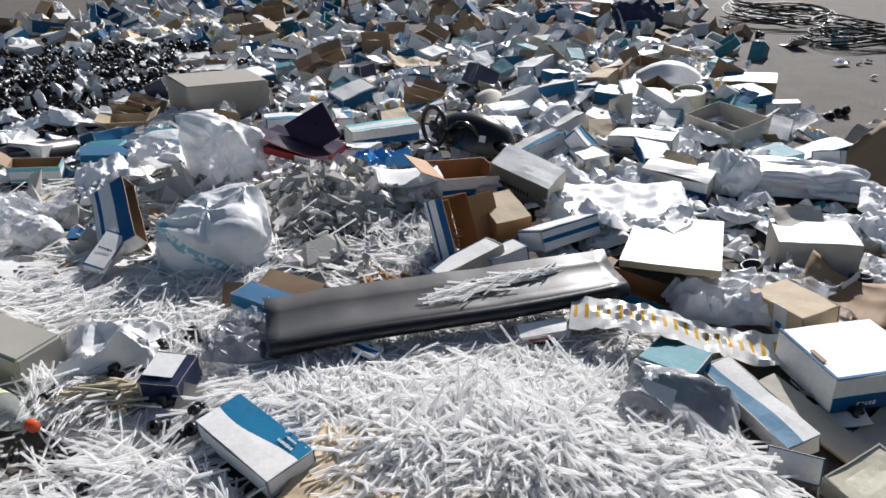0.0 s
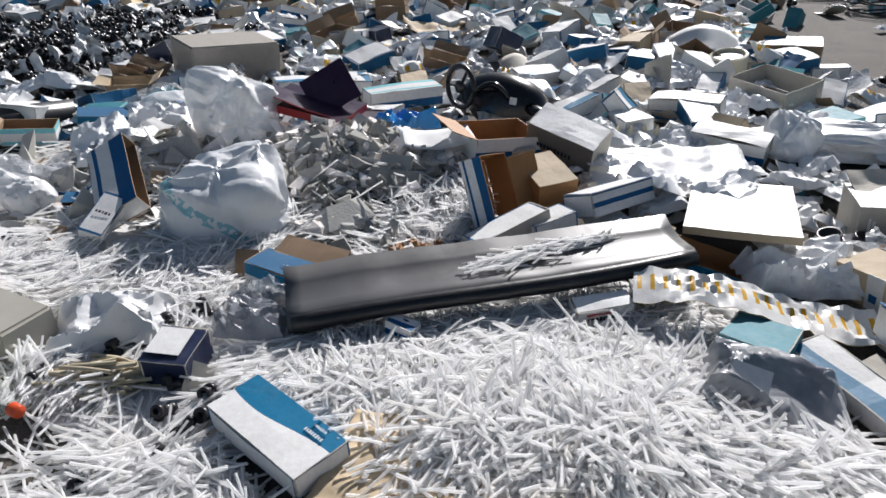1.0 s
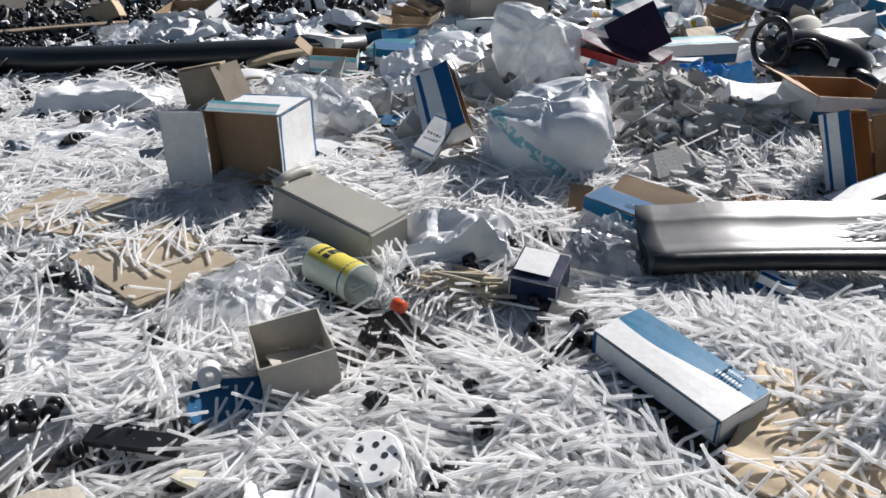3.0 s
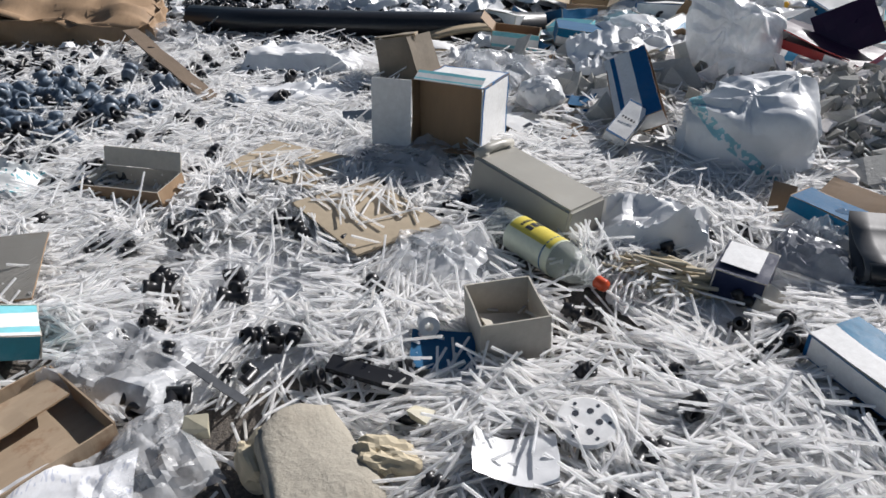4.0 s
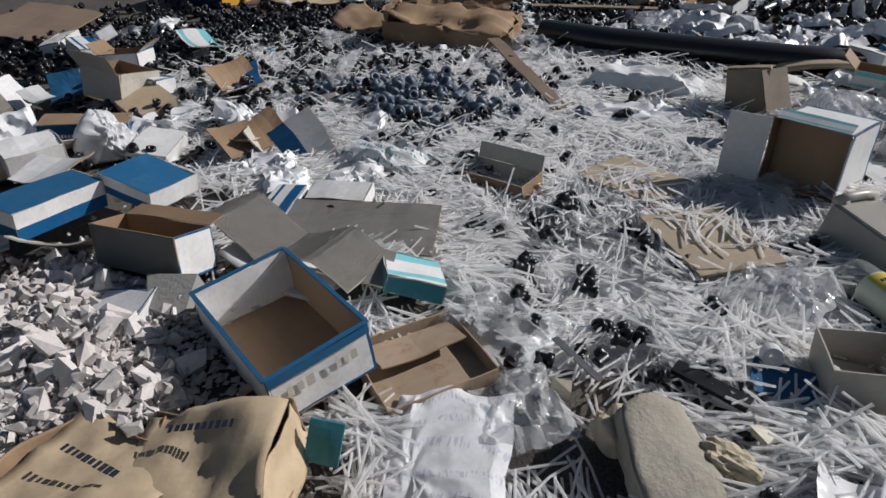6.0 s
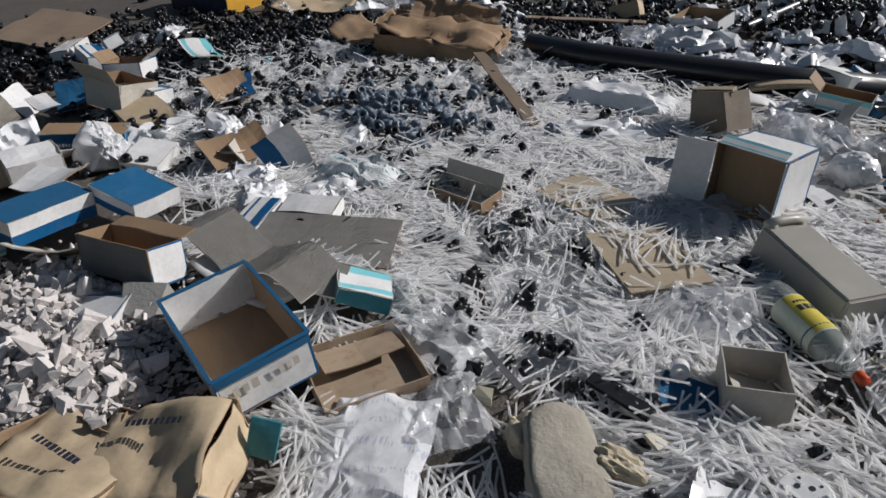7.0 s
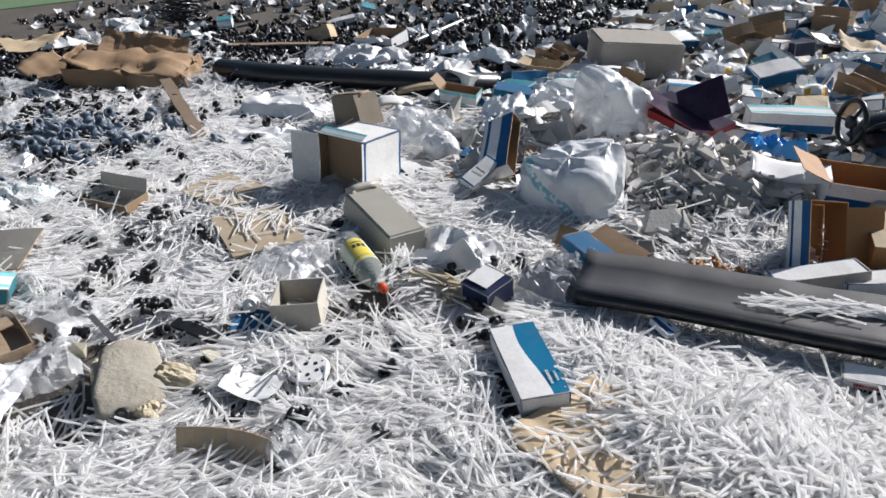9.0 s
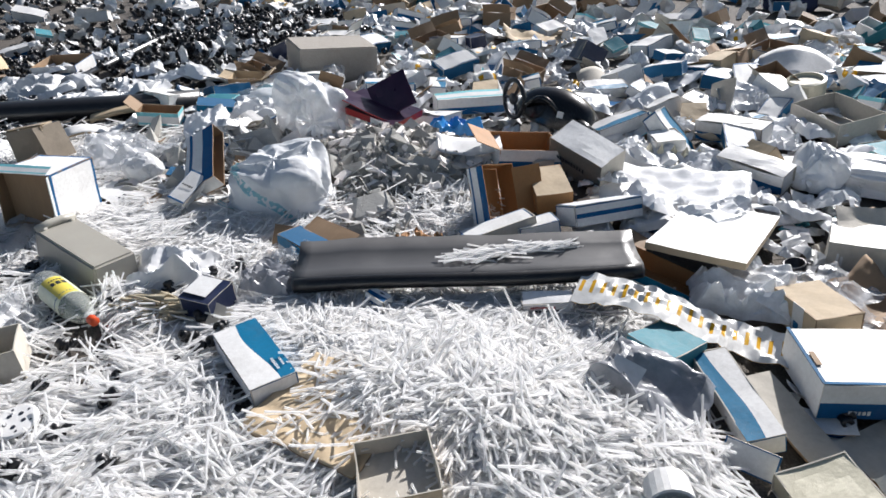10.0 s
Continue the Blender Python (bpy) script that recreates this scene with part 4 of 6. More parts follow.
# ---- bottle ----
def bottle():
    ob = thing("bottle", "clear plastic bottle, yellow label, red cap, lying on tubing", "bottle", pose(-1.285, 1.482, 0.055, 0, 88, -23.7) @ Matrix.Diagonal((0.86, 0.86, 1.0, 1.0)))
    prof = [(0, 0.004), (0.03, 0.0), (0.045, 0.008), (0.05, 0.03), (0.049, 0.09), (0.047, 0.10), (0.05, 0.112), (0.05, 0.215), (0.048, 0.235), (0.04, 0.268), (0.026, 0.30), (0.015, 0.322), (0.0135, 0.335)]
    part("body", lathe(prof, 28), M["pet"], ob, smooth=True)
    part("label_wrap", lathe([(0.0506, 0.075), (0.0512, 0.077), (0.0512, 0.218), (0.0506, 0.22)], 28), M["label_pale"], ob, "pale label wrap", smooth=True)
    bm = bmesh.new()
    arc = [[bm.verts.new((0.0517 * math.cos(radians(146 + 7.5 * i)), 0.0517 * math.sin(radians(146 + 7.5 * i)), z)) for i in range(11)] for z in (0.08, 0.215)]
    for i in range(10):
        bm.faces.new((arc[0][i], arc[0][i + 1], arc[1][i + 1], arc[1][i]))
    part("label_band", bm, M["label"], ob, "yellow upper face of the label", smooth=True)
    part("cap", lathe([(0.0, 0.352), (0.0145, 0.352), (0.0155, 0.35), (0.0158, 0.333), (0.0158, 0.328), (0.013, 0.328)], 20), M["cap"], ob, "orange-red screw cap", smooth=True)
    for k, (a, z, w, h) in enumerate(((156, 0.13, 0.014, 0.02), (176, 0.13, 0.014, 0.02), (196, 0.13, 0.013, 0.02), (158, 0.106, 0.007, 0.008), (168, 0.106, 0.006, 0.008), (178, 0.106, 0.007, 0.008), (188, 0.106, 0.007, 0.008), (198, 0.106, 0.006, 0.008))):
        part("print_bar", slab(w, h, 0.0006, 3, 1, shape=lambda u, v: -0.0006 * (2 * u - 1) ** 2), [M["ink"], M["ink"]], ob, m=pose(0, 0, z, 0, 0, a) @ pose(0.0519, 0, 0, 90, 0, 90))
    part("label_stripe", lathe([(0.0519, 0.196), (0.0519, 0.2)], 28), M["blue"], ob, "thin blue label stripe")


bottle()
footprint(-1.12, 1.41, 0.17, 0.04, -23.7)

# ---- grey plastic enclosure with a lip ----
def enclosure():
    ob = thing("plastic_cover", "aged grey-beige plastic cover with a rounded lip and yellowed end", "plastic cover", pose(-1.262, 1.63, 0.02, -2, 6, -17))
    bm = bmesh.new()
    bmesh.ops.create_cube(bm, size=1.0)
    for v in bm.verts:
        top = v.co.z > 0
        v.co = Vector((v.co.x * (0.325 if top else 0.335), v.co.y * (0.135 if top else 0.15), 0.105 if top else 0.0))
    bmesh.ops.bevel(bm, geom=[e for e in bm.edges], offset=0.007, segments=3, affect="EDGES")
    part("shell", bm, M["enclosure"], ob)
    part("lip", sweep([(-0.155, -0.062, 0.108), (-0.158, -0.02, 0.114), (-0.158, 0.02, 0.114), (-0.155, 0.062, 0.108)], 0.014, 10), M["enclosure"], ob, smooth=True)
    for y in (-0.045, 0.045):
        part("lip_end", sweep([(-0.155, y - 0.01, 0.100), (-0.155, y + 0.01, 0.100)], 0.018, 10), M["enclosure"], ob, smooth=True)
    part("rim", slab(0.345, 0.158, 0.012, 8, 4, 0.002), [M["enclosure"], M["enclosure"]], ob)


enclosure()
footprint(-1.262, 1.63, 0.16, 0.07, -17)

# ---- bags and crumpled film ----
single("plastic_bag", bag(0.35, 0.28, 0.225, 3, 6, 0.30, (0.1, 0.1, 0.2), 3), M["sack"], pose(-0.865, 2.20, 0.025, 0, 0, 10), "white plastic sack with faded aqua print, slumped and full", "bag", smooth="creased")
footprint(-0.87, 2.27, 0.15, 0.13)
single("plastic_bag", bag(0.30, 0.21, 0.235, 5, 6, 0.28, (-0.3, 0.0, 0.35), 3), M["milky"], pose(-1.04, 2.80, 0.11, 0, 0, 0), "translucent white plastic bag standing puffed up", "bag", smooth="creased")
single("plastic_bag", bag(0.26, 0.22, 0.12, 7, 4, 0.4), M["milky"], pose(-1.52, 3.25, 0.04), "crumpled translucent plastic bag", "bag", smooth="creased")
single("plastic_bag", crumple(0.46, 0.34, 0.17, 9, 56, 6.0), M["clear"], pose(-1.68, 2.40, 0.04, 0, 0, 35), "slack translucent plastic bag with crinkles", "bag", smooth="creased")
single("plastic_bag", bag(0.16, 0.13, 0.1, 11, 4, 0.3), M["film"], pose(-1.52, 2.24, 0.06, 0, 0, 20), "knotted white plastic bag end", "bag", smooth="creased")
single("plastic_bag", bag(0.48, 0.24, 0.12, 13, 6, 0.3, None, 4), M["film"], pose(1.38, 3.02, 0.02, 0, 0, -8), "white plastic sack lying flat and smooth", "bag", smooth="creased")
single("plastic_bag", bag(0.2, 0.22, 0.15, 15, 5, 0.35, (-0.1, 0.1, 0.3)), M["film"], pose(1.08, 2.98, 0.03), "bunched white plastic bag end", "bag", smooth="creased")
single("plastic_bag", crumple(0.25, 0.2, 0.11, 17, 44, 3.2, 0.0, 0.16), M["smoke"], pose(0.49, 1.50, 0.045, 4, -3, -25), "grey translucent plastic bag with a label, crumpled", "bag", smooth="creased")
single("bag_label", slab(0.075, 0.06, 0.001, 4, 4, 0.006, 3), [M["white"], M["white"]], pose(0.43, 1.47, 0.125, 30, 8, -20), "small white label on grey plastic bag", "label")
single("plastic_bag", crumple(0.30, 0.22, 0.12, 19, 34, 4), M["milky"], pose(0.73, 1.99, 0.03, 0, 0, 0), "crumpled clear plastic wrapping", "bag", smooth="creased")
single("plastic_bag", crumple(0.27, 0.2, 0.15, 21, 34, 2.0, 0.0, 0.1), M["film"], pose(-0.95, 1.66, 0.02, 0, 0, 15), "thin translucent plastic bag drawn to a point", "bag", smooth="creased")
single("plastic_bag", crumple(0.17, 0.14, 0.07, 23, 28, 4), M["smoke"], pose(-0.62, 1.69, 0.04), "dark grey plastic bag with fittings in it", "bag", smooth="creased")
single("plastic_bag", crumple(0.16, 0.12, 0.07, 25, 26, 4), M["clear"], pose(-0.60, 1.80, 0.05, 0, 0, 40), "shiny clear plastic wrap", "bag", smooth="creased")
single("plastic_bag", crumple(0.20, 0.16, 0.07, 27, 28, 4), M["clear"], pose(-1.33, 1.29, 0.035, 0, 0, 20), "clear plastic wrap crumpled on tubing", "bag", smooth="creased")
single("plastic_bag", crumple(0.24, 0.2, 0.06, 29, 28, 5), M["clear"], pose(-1.62, 0.70, 0.035, 0, 0, 20), "clear plastic film over tubing", "bag", smooth="creased")
single("plastic_bag", crumple(0.2, 0.2, 0.06, 31, 28, 5), M["clear"], pose(-1.41, 0.56, 0.03, 0, 0, 70), "clear plastic film, torn", "bag", smooth="creased")
single("plastic_bag", crumple(0.34, 0.26, 0.05, 33, 28, 5), M["clear"], pose(-1.72, 1.66, 0.04, 0, 0, 20), "clear plastic film spread on tubing", "bag", smooth="creased")
single("plastic_bag", bag(0.22, 0.2, 0.14, 35, 5, 0.45, (-0.1, 0, 0.35)), M["film"], pose(-3.28, 0.18, 0.02), "crumpled white plastic bag standing up", "bag", smooth="creased")
single("plastic_bag", crumple(0.3, 0.16, 0.08, 37, 30, 4.5), M["aqua_letters"], pose(-2.55, 0.92, 0.03, 0, 0, 40), "white plastic wrapper printed in aqua", "wrapper", smooth="creased")
single("plastic_bag", crumple(0.12, 0.1, 0.06, 39, 24, 4), M["clear"], pose(-0.72, 0.80, 0.04), "small clear plastic cup, crushed", "cup", smooth="creased")
single("film_strip", slab(0.56, 0.125, 0.0015, 72, 8, 0.016, 41, 0.0, 0.004, lambda u, v: 0.011 * saw(u * 7 + 1.6 * noise.noise(Vector((u * 4, v * 2, 1)))) * (0.3 + 1.4 * abs(noise.noise(Vector((u * 5, 3, 0))))) + 0.022 * math.sin(u * 5 + v)), [M["ticks"], M["ticks"]], pose(0.55, 1.79, 0.095, 8, 3, -8), "white film strip with yellow stripes, twisted", "film strip", smooth="creased")
single("blue_film", crumple(0.24, 0.17, 0.10, 43, 44, 5.5), M["blue_film"], pose(-0.42, 2.99, 0.10, 0, 0, 20), "bright blue plastic film crumpled on rubble", "plastic film", smooth="creased")
single("paper_sheet", crumple(0.215, 0.285, 0.030, 58, 60, 2.0, 0.0, 0.10), M["print_paper"], pose(-1.39, 0.395, 0.045, 2, -2, 50), "crumpled white paper sheet with faint print", "paper", smooth="creased")
single("paper_sheet", crumple(0.5, 0.3, 0.10, 47, 34, 3.2), M["paper"], pose(-2.60, 2.28, 0.02, 0, 0, 25), "creased white paper sheets", "paper", smooth="creased")
single("paper_sheet", crumple(0.34, 0.2, 0.05, 49, 30, 3.2), M["paper"], pose(-2.35, 1.95, 0.02, 0, 0, 55), "crumpled white paper on the tubing", "paper", smooth="creased")
single("foil_piece", slab(0.125, 0.10, 0.003, 14, 12, 0.022, 51, 0.012, 0.012), [M["film"], M["rubber"]], pose(-0.93, 0.865, 0.052, -8, 10, 28), "torn white padded foil piece with a dark back", "foil", smooth="creased")
carton("pale brown kraft carton, crushed, with dark printed bars", pose(-1.545, 0.05, 0.03, 8, -10, 52), (0.26, 0.2, 0.10), {"all": "tan"}, seed=81, inner="kraft", warp=0.035, bars=[("top", 0.5, 0.72, 0.12, 0.016, "ink")])
carton("pale brown kraft carton, flattened and torn", pose(-1.62, -0.13, 0.05, -6, 4, 30), (0.26, 0.2, 0.08), {"all": "tan"}, seed=82, inner="kraft", warp=0.03, bars=[("top", 0.5, 0.5, 0.12, 0.016, "ink")])
single("teal_packet", slab(0.06, 0.075, 0.012, 6, 6, 0.015, 61), [M["teal"], M["teal"]], pose(-1.50, 0.22, 0.09, 55, 10, 50), "small teal packet with white marks", "packet")
single("blue_packet", slab(0.12, 0.1, 0.004, 6, 6, 0.01, 63), [M["blue"], M["blue"]], pose(-1.16, 1.03, 0.04, 4, 4, 30), "flat blue printed packet under tubing", "packet")
carton("large crushed brown cardboard box, creased and torn", pose(-3.78, 2.05, 0.02, 10, 6, 40), (0.68, 0.34, 0.15), {"all": "kraft"}, seed=83, inner="kraft", warp=0.07)
part("flap", slab(0.5, 0.16, 0.004, 8, 5, 0.04, 84), [M["kraft"], M["kraft"]], LAST[0], m=pose(0.02, 0.16, 0.17, 35, 5, 4))
single("cardboard", slab(0.34, 0.28, 0.006, 8, 8, 0.03, 58, 0.05, 0.03), [M["kraft"], M["kraft"]], pose(-4.22, 1.78, 0.08, 8, 10, 20), "torn brown cardboard flap", "cardboard", smooth=True)

single("cloth", bag(0.55, 0.5, 0.3, 63, 4, 0.4), M["tarp"], pose(1.55, 7.5, 0.0), "dark navy cloth bundle on the asphalt", "cloth", smooth="creased")
single("rag_heap", bag(0.7, 0.4, 0.12, 65, 4, 0.5), M["rose"], pose(1.0, 8.6, 0.0), "pinkish rag heap far off", "rag", smooth="creased")

# ---- foam block, beige block, red-edged case, black car trim ----
def foam_block():
    ob = thing("foam_block", "pitted grey foam slab, rounded and torn, with a pale skin", "foam block", pose(-1.165, 0.68, 0.05, 20, 6, 70))
    bm = bmesh.new()
    bmesh.ops.create_cube(bm, size=1.0)
    bmesh.ops.subdivide_edges(bm, edges=bm.edges[:], cuts=9, use_grid_fill=True)
    for v in bm.verts:
        x, y, z = v.co
        wide = 0.15 * (1 - 0.12 * (y * 2) ** 4) * (1.0 - 0.18 * y)
        edge = max(abs(x), abs(y)) * 2
        n3 = noise.noise_vector(v.co * 3.2) * 0.006 + noise.noise_vector(v.co * 9) * 0.003
        sag = 0.03 * max(0.0, x + 0.05) ** 1.2 + 0.012 * math.sin(y * 5)
        v.co = Vector((x * wide + 0.02 * y, y * 0.21 * (1 - 0.16 * (x * 2) ** 2), (z + 0.5) * 0.05 * (1 - 0.25 * max(0, edge - 0.7)) - sag)) + n3
    part("slab", bm, M["foam"], ob, smooth=True)
    part("skin", bag(0.10, 0.055, 0.05, 66, 4, 0.5, None, 4), M["foam_skin"], ob, "pale torn skin", m=ob.matrix_world.inverted() @ pose(-1.10, 0.755, 0.03, 0, 20, 40))
    part("skin", bag(0.06, 0.09, 0.05, 67, 4, 0.5, None, 4), M["foam_skin"], ob, "pale torn skin", m=ob.matrix_world.inverted() @ pose(-1.255, 0.655, 0.035, 0, 10, 60))
    part("skin", bag(0.06, 0.05, 0.04, 68, 4, 0.5, None, 4), M["foam_skin"], ob, "pale torn skin", m=ob.matrix_world.inverted() @ pose(-1.055, 0.665, 0.025, 0, 0, 20))


foam_block()
footprint(-1.17, 0.68, 0.08, 0.06, 54)


def beige_block():
    bm = bmesh.new()
    bmesh.ops.create_cube(bm, size=1.0)
    for v in bm.verts:
        v.co = Vector((v.co.x * 0.50, v.co.y * 0.28, (v.co.z + 0.5) * (0.20 if v.co.x > 0 else 0.23)))
    bmesh.ops.bevel(bm, geom=bm.edges[:], offset=0.008, segments=2, affect="EDGES")
    single("concrete_block", bm, M["stone"], pose(-1.56, 4.06, 0.02, 5, 1, 46), "rough grey-beige block standing among cartons", "block", smooth=False)
    footprint(-1.56, 4.06, 0.28, 0.18, 46)


beige_block()


def case():
    ob = thing("flat_case", "dark purple flat case with red edges, its lid half raised", "case", pose(-0.765, 2.90, 0.20, 3, 8, -16))
    part("base", slab(0.34, 0.22, 0.03, 6, 5, 0.004, 1), [M["dark_card"], M["red"]], ob)
    part("edge_label", slab(0.1, 0.03, 0.002, 3, 2), [M["white"], M["white"]], ob, "white edge label", m=pose(0.1, -0.1115, 0.015, 90, 0, 0))
    part("lid", slab(0.19, 0.17, 0.006, 6, 5, 0.012, 2), [M["dark_card"], M["dark_card"]], ob, "dark glossy lid, raised", m=pose(0.04, 0.05, 0.075, 52, 0, 8) @ pose(0, 0, 0, 0, 0, 42))
    part("sleeve", slab(0.3, 0.12, 0.004, 6, 4, 0.008, 3), [M["dark_card"], M["red"]], ob, m=pose(-0.03, -0.05, 0.045, -4, 6, 5))


case()


def car_trim():
    ob = thing("dashboard_trim", "black moulded dashboard piece with a small steering wheel", "car part", pose(-0.03, 3.40, 0.075, 0, 8, -18))
    bm = bmesh.new()
    n, m = 16, 8
    g = []
    for j in range(m + 1):
        a = math.pi * j / m
        g.append([bm.verts.new(((i / n - 0.5) * 0.42, -0.13 * math.cos(a) * (1 - 0.5 * (i / n - 0.5) ** 2 * 4), 0.15 * math.sin(a) * (1 - (2 * i / n - 1) ** 2) ** 0.4 + 0.002)) for i in range(n + 1)])
    for j in range(m):
        for i in range(n):
            bm.faces.new((g[j][i], g[j][i + 1], g[j + 1][i + 1], g[j + 1][i]))
    bmesh.ops.remove_doubles(bm, verts=bm.verts, dist=0.001)
    part("hood", bm, M["gloss_black"], ob, smooth=True)
    part("sticker", slab(0.03, 0.03, 0.001, 1, 1), [M["white"], M["white"]], ob, "small white sticker", m=pose(0.07, -0.125, 0.08, 75, 0, 10))
    part("dial_visor", sweep([(-0.12 + 0.02 * k, -0.10 - 0.02 * math.sin(k * 0.35), 0.06 + 0.07 * math.sin(k * 0.35)) for k in range(10)], 0.012, 8), M["gloss_black"], ob, "raised black rim round the dials", smooth=True)
    part("side_duct", sweep([(0.12, -0.06, 0.05), (0.19, -0.10, 0.05), (0.24, -0.12, 0.03)], 0.035, 10, 0.7), M["gloss_black"], ob, smooth=True)
    wh = [(0.0, 0.088 * math.cos(2 * math.pi * k / 24), 0.088 * math.sin(2 * math.pi * k / 24)) for k in range(25)]
    wheel = part("steering_wheel", sweep(wh, 0.011, 8), M["black"], ob, m=pose(-0.16, -0.17, 0.10, 0, 0, 60), smooth=True)
    part("hub", lathe([(0, 0.012), (0.025, 0.01), (0.028, -0.01), (0, -0.012)], 14), M["black"], wheel, m=pose(0, 0, 0, 0, 90, 0), smooth=True)
    for k in range(3):
        part("spoke", sweep([(0, 0, 0.015), (0, 0, 0.086)], 0.009, 6, 0.6), M["black"], wheel, m=pose(0, 0, 0, 120 * k + 20, 0, 0))


car_trim()
footprint(-0.05, 3.38, 0.28, 0.24)

# folded printed booklet
bk = thing("booklet", "folded white printed leaflets, curled", "leaflet", pose(-0.28, 2.66, 0.10, 6, 8, 20))
part("cover", slab(0.26, 0.13, 0.002, 10, 5, 0.012, 1, 0.03), [M["paper"], M["paper"]], bk, m=pose(0, 0.02, 0.06, 5, -6, 0), smooth=True)
part("sheet", slab(0.24, 0.13, 0.002, 10, 5, 0.02, 2, -0.03), [M["paper"], M["grey"]], bk, m=pose(-0.02, -0.04, 0.015, 35, 4, 6), smooth=True)
for i in range(5):
    part("print_bar", slab(0.012, 0.02, 0.0008, 1, 1), [M["ink"], M["ink"]], bk, m=pose(-0.05 + i * 0.018, -0.05, 0.018, 35, 4, 6))

# cream spiked plastic tray
tr = thing("spiked_tray", "cream plastic strip with a row of pointed teeth", "plastic tray", pose(0.50, 3.02, 0.05, 8, 0, -4))
part("base", slab(0.30, 0.09, 0.02, 8, 4, 0.006, 1), [M["cream"], M["cream"]], tr)
for i in range(6):
    part("tooth", lathe([(0.024, 0.0), (0.013, 0.03), (0, 0.058)], 7), M["cream"], tr, m=pose(-0.125 + i * 0.05, 0.025, 0.018, 0, 0, 20 * i))

# round white grate
gr = thing("drain_disc", "round white plastic disc with holes, lying on tubing", "drain cover", pose(-0.865, 0.985, 0.055, 6, -4, 20))
footprint(-0.865, 0.985, 0.03, 0.03)
part("disc", lathe([(0.0, 0.006), (0.046, 0.006), (0.05, 0.003), (0.05, 0.0), (0.0, 0.0)], 32), M["white_plastic"], gr, smooth=False)
# flat near-black discs paint the shade inside the holes; nothing is cut
for k in range(11):
    a = 2 * math.pi * k / (5 if k < 5 else 6)
    part("hole", lathe([(0.0, 0.0), (0.0055 if k < 5 else 0.003, 0.0), (0.0055 if k < 5 else 0.003, 0.0008), (0.0, 0.0008)], 12), M["ink"], gr, m=pose((0.021 if k < 5 else 0.037) * math.cos(a), (0.021 if k < 5 else 0.037) * math.sin(a), 0.0061))
# white spool
single("spool", lathe([(0.009, 0.0), (0.02, 0.0), (0.021, 0.003), (0.021, 0.032), (0.02, 0.035), (0.009, 0.035), (0.009, 0.0)], 20), M["white_plastic"], pose(-1.22, 1.07, 0.055, 70, 0, 40), "short white plastic pipe piece", "pipe piece", smooth=False)
# blue-grey bracket plate with round holes
br = thing("bracket", "blue-grey plastic bracket plate with round holes", "bracket", pose(-1.965, 1.83, 0.045, 62, 0, 42))
part("plate", slab(0.115, 0.085, 0.006, 6, 4, 0.003, 4), [M["bluegrey"], M["bluegrey"]], br)
for hx, hy in ((-0.035, 0.0), (0.0, 0.012), (0.035, 0.0)):
    part("hole_ring", lathe([(0.0, 0.0), (0.011, 0.0), (0.011, 0.0012), (0.0, 0.0012)], 14), M["paper"], br, m=pose(hx, hy, 0.0085))
single("rubber_strip", slab(0.15, 0.034, 0.012, 10, 2, 0.004, 31), [M["rubber"], M["rubber"]], pose(-1.228, 0.895, 0.05, 6, 4, 14), "dark grey rubber strip on white tubing", "strip")
single("metal_strip", slab(0.14, 0.016, 0.003, 10, 1, 0.003, 33), [M["steel"], M["steel"]], pose(-1.426, 0.735, 0.065, 0, 5, -2), "thin bent metal strip on white tubing", "strip")
single("connector_block", chunk(0.035, 0.03, 0.02, 141, 14), M["cream"], pose(-1.385, 0.655, 0.05, 10, 5, 30), "small cream plastic connector block", "connector")
single("connector_block", chunk(0.03, 0.025, 0.02, 142, 18), M["cream"], pose(-1.10, 0.86, 0.05, 5, 15, 10), "small pale plastic connector block", "connector")
single("plastic_tub", lathe([(0.0, 0.004), (0.042, 0.0), (0.045, 0.004), (0.047, 0.07), (0.05, 0.072), (0.046, 0.074), (0.043, 0.07), (0.042, 0.008), (0.0, 0.008)], 22), M["white_plastic"], pose(0.53, 1.20, 0.085, 82, 0, 10), "white round plastic tub lying in tubing", "tub", smooth=False)
# white round drum
single("drum", lathe([(0.0, 0.01), (0.1, 0.0), (0.1, 0.13), (0.085, 0.135), (0.08, 0.12), (0.0, 0.118)], 24), M["cream"], pose(1.22, 4.25, 0.02, 8, -10, 0), "white plastic drum with rusty marks", "drum", smooth=False)
# coil of black cable
def coil(name, x, y, r, turns, seed, label):
    rr = random.Random(seed)
    ob = thing(name, label, "cable coil", pose(x, y, 0.02))
    for k in range(turns):
        a0, rad, ecc, ph = rr.random() * 6, r * rr.uniform(0.6, 1.0), rr.uniform(0.5, 0.8), rr.random() * 6
        pts = [(rad * math.cos(a0 + t * 6.4 / 30), rad * ecc * math.sin(a0 + t * 6.4 / 30), 0.02 + k * 0.011 + 0.02 * math.sin(3 * t * 6.4 / 30 + ph)) for t in range(31)]
        part("cable_loop", sweep(pts, 0.008, 6), M["black"], ob, m=pose(0, 0, 0, rr.uniform(-8, 8), rr.uniform(-8, 8), rr.uniform(-40, 40)), smooth=True)
    return ob


coil("cable_coil", 3.35, 6.75, 0.5, 12, 1, "heap of black cable coils on asphalt")
coil("cable_coil", 3.1, 7.9, 0.6, 12, 2, "long heap of black cables and hose")
coil("cable_coil", -5.4, 3.3, 0.3, 9, 3, "black cable coil on the asphalt")

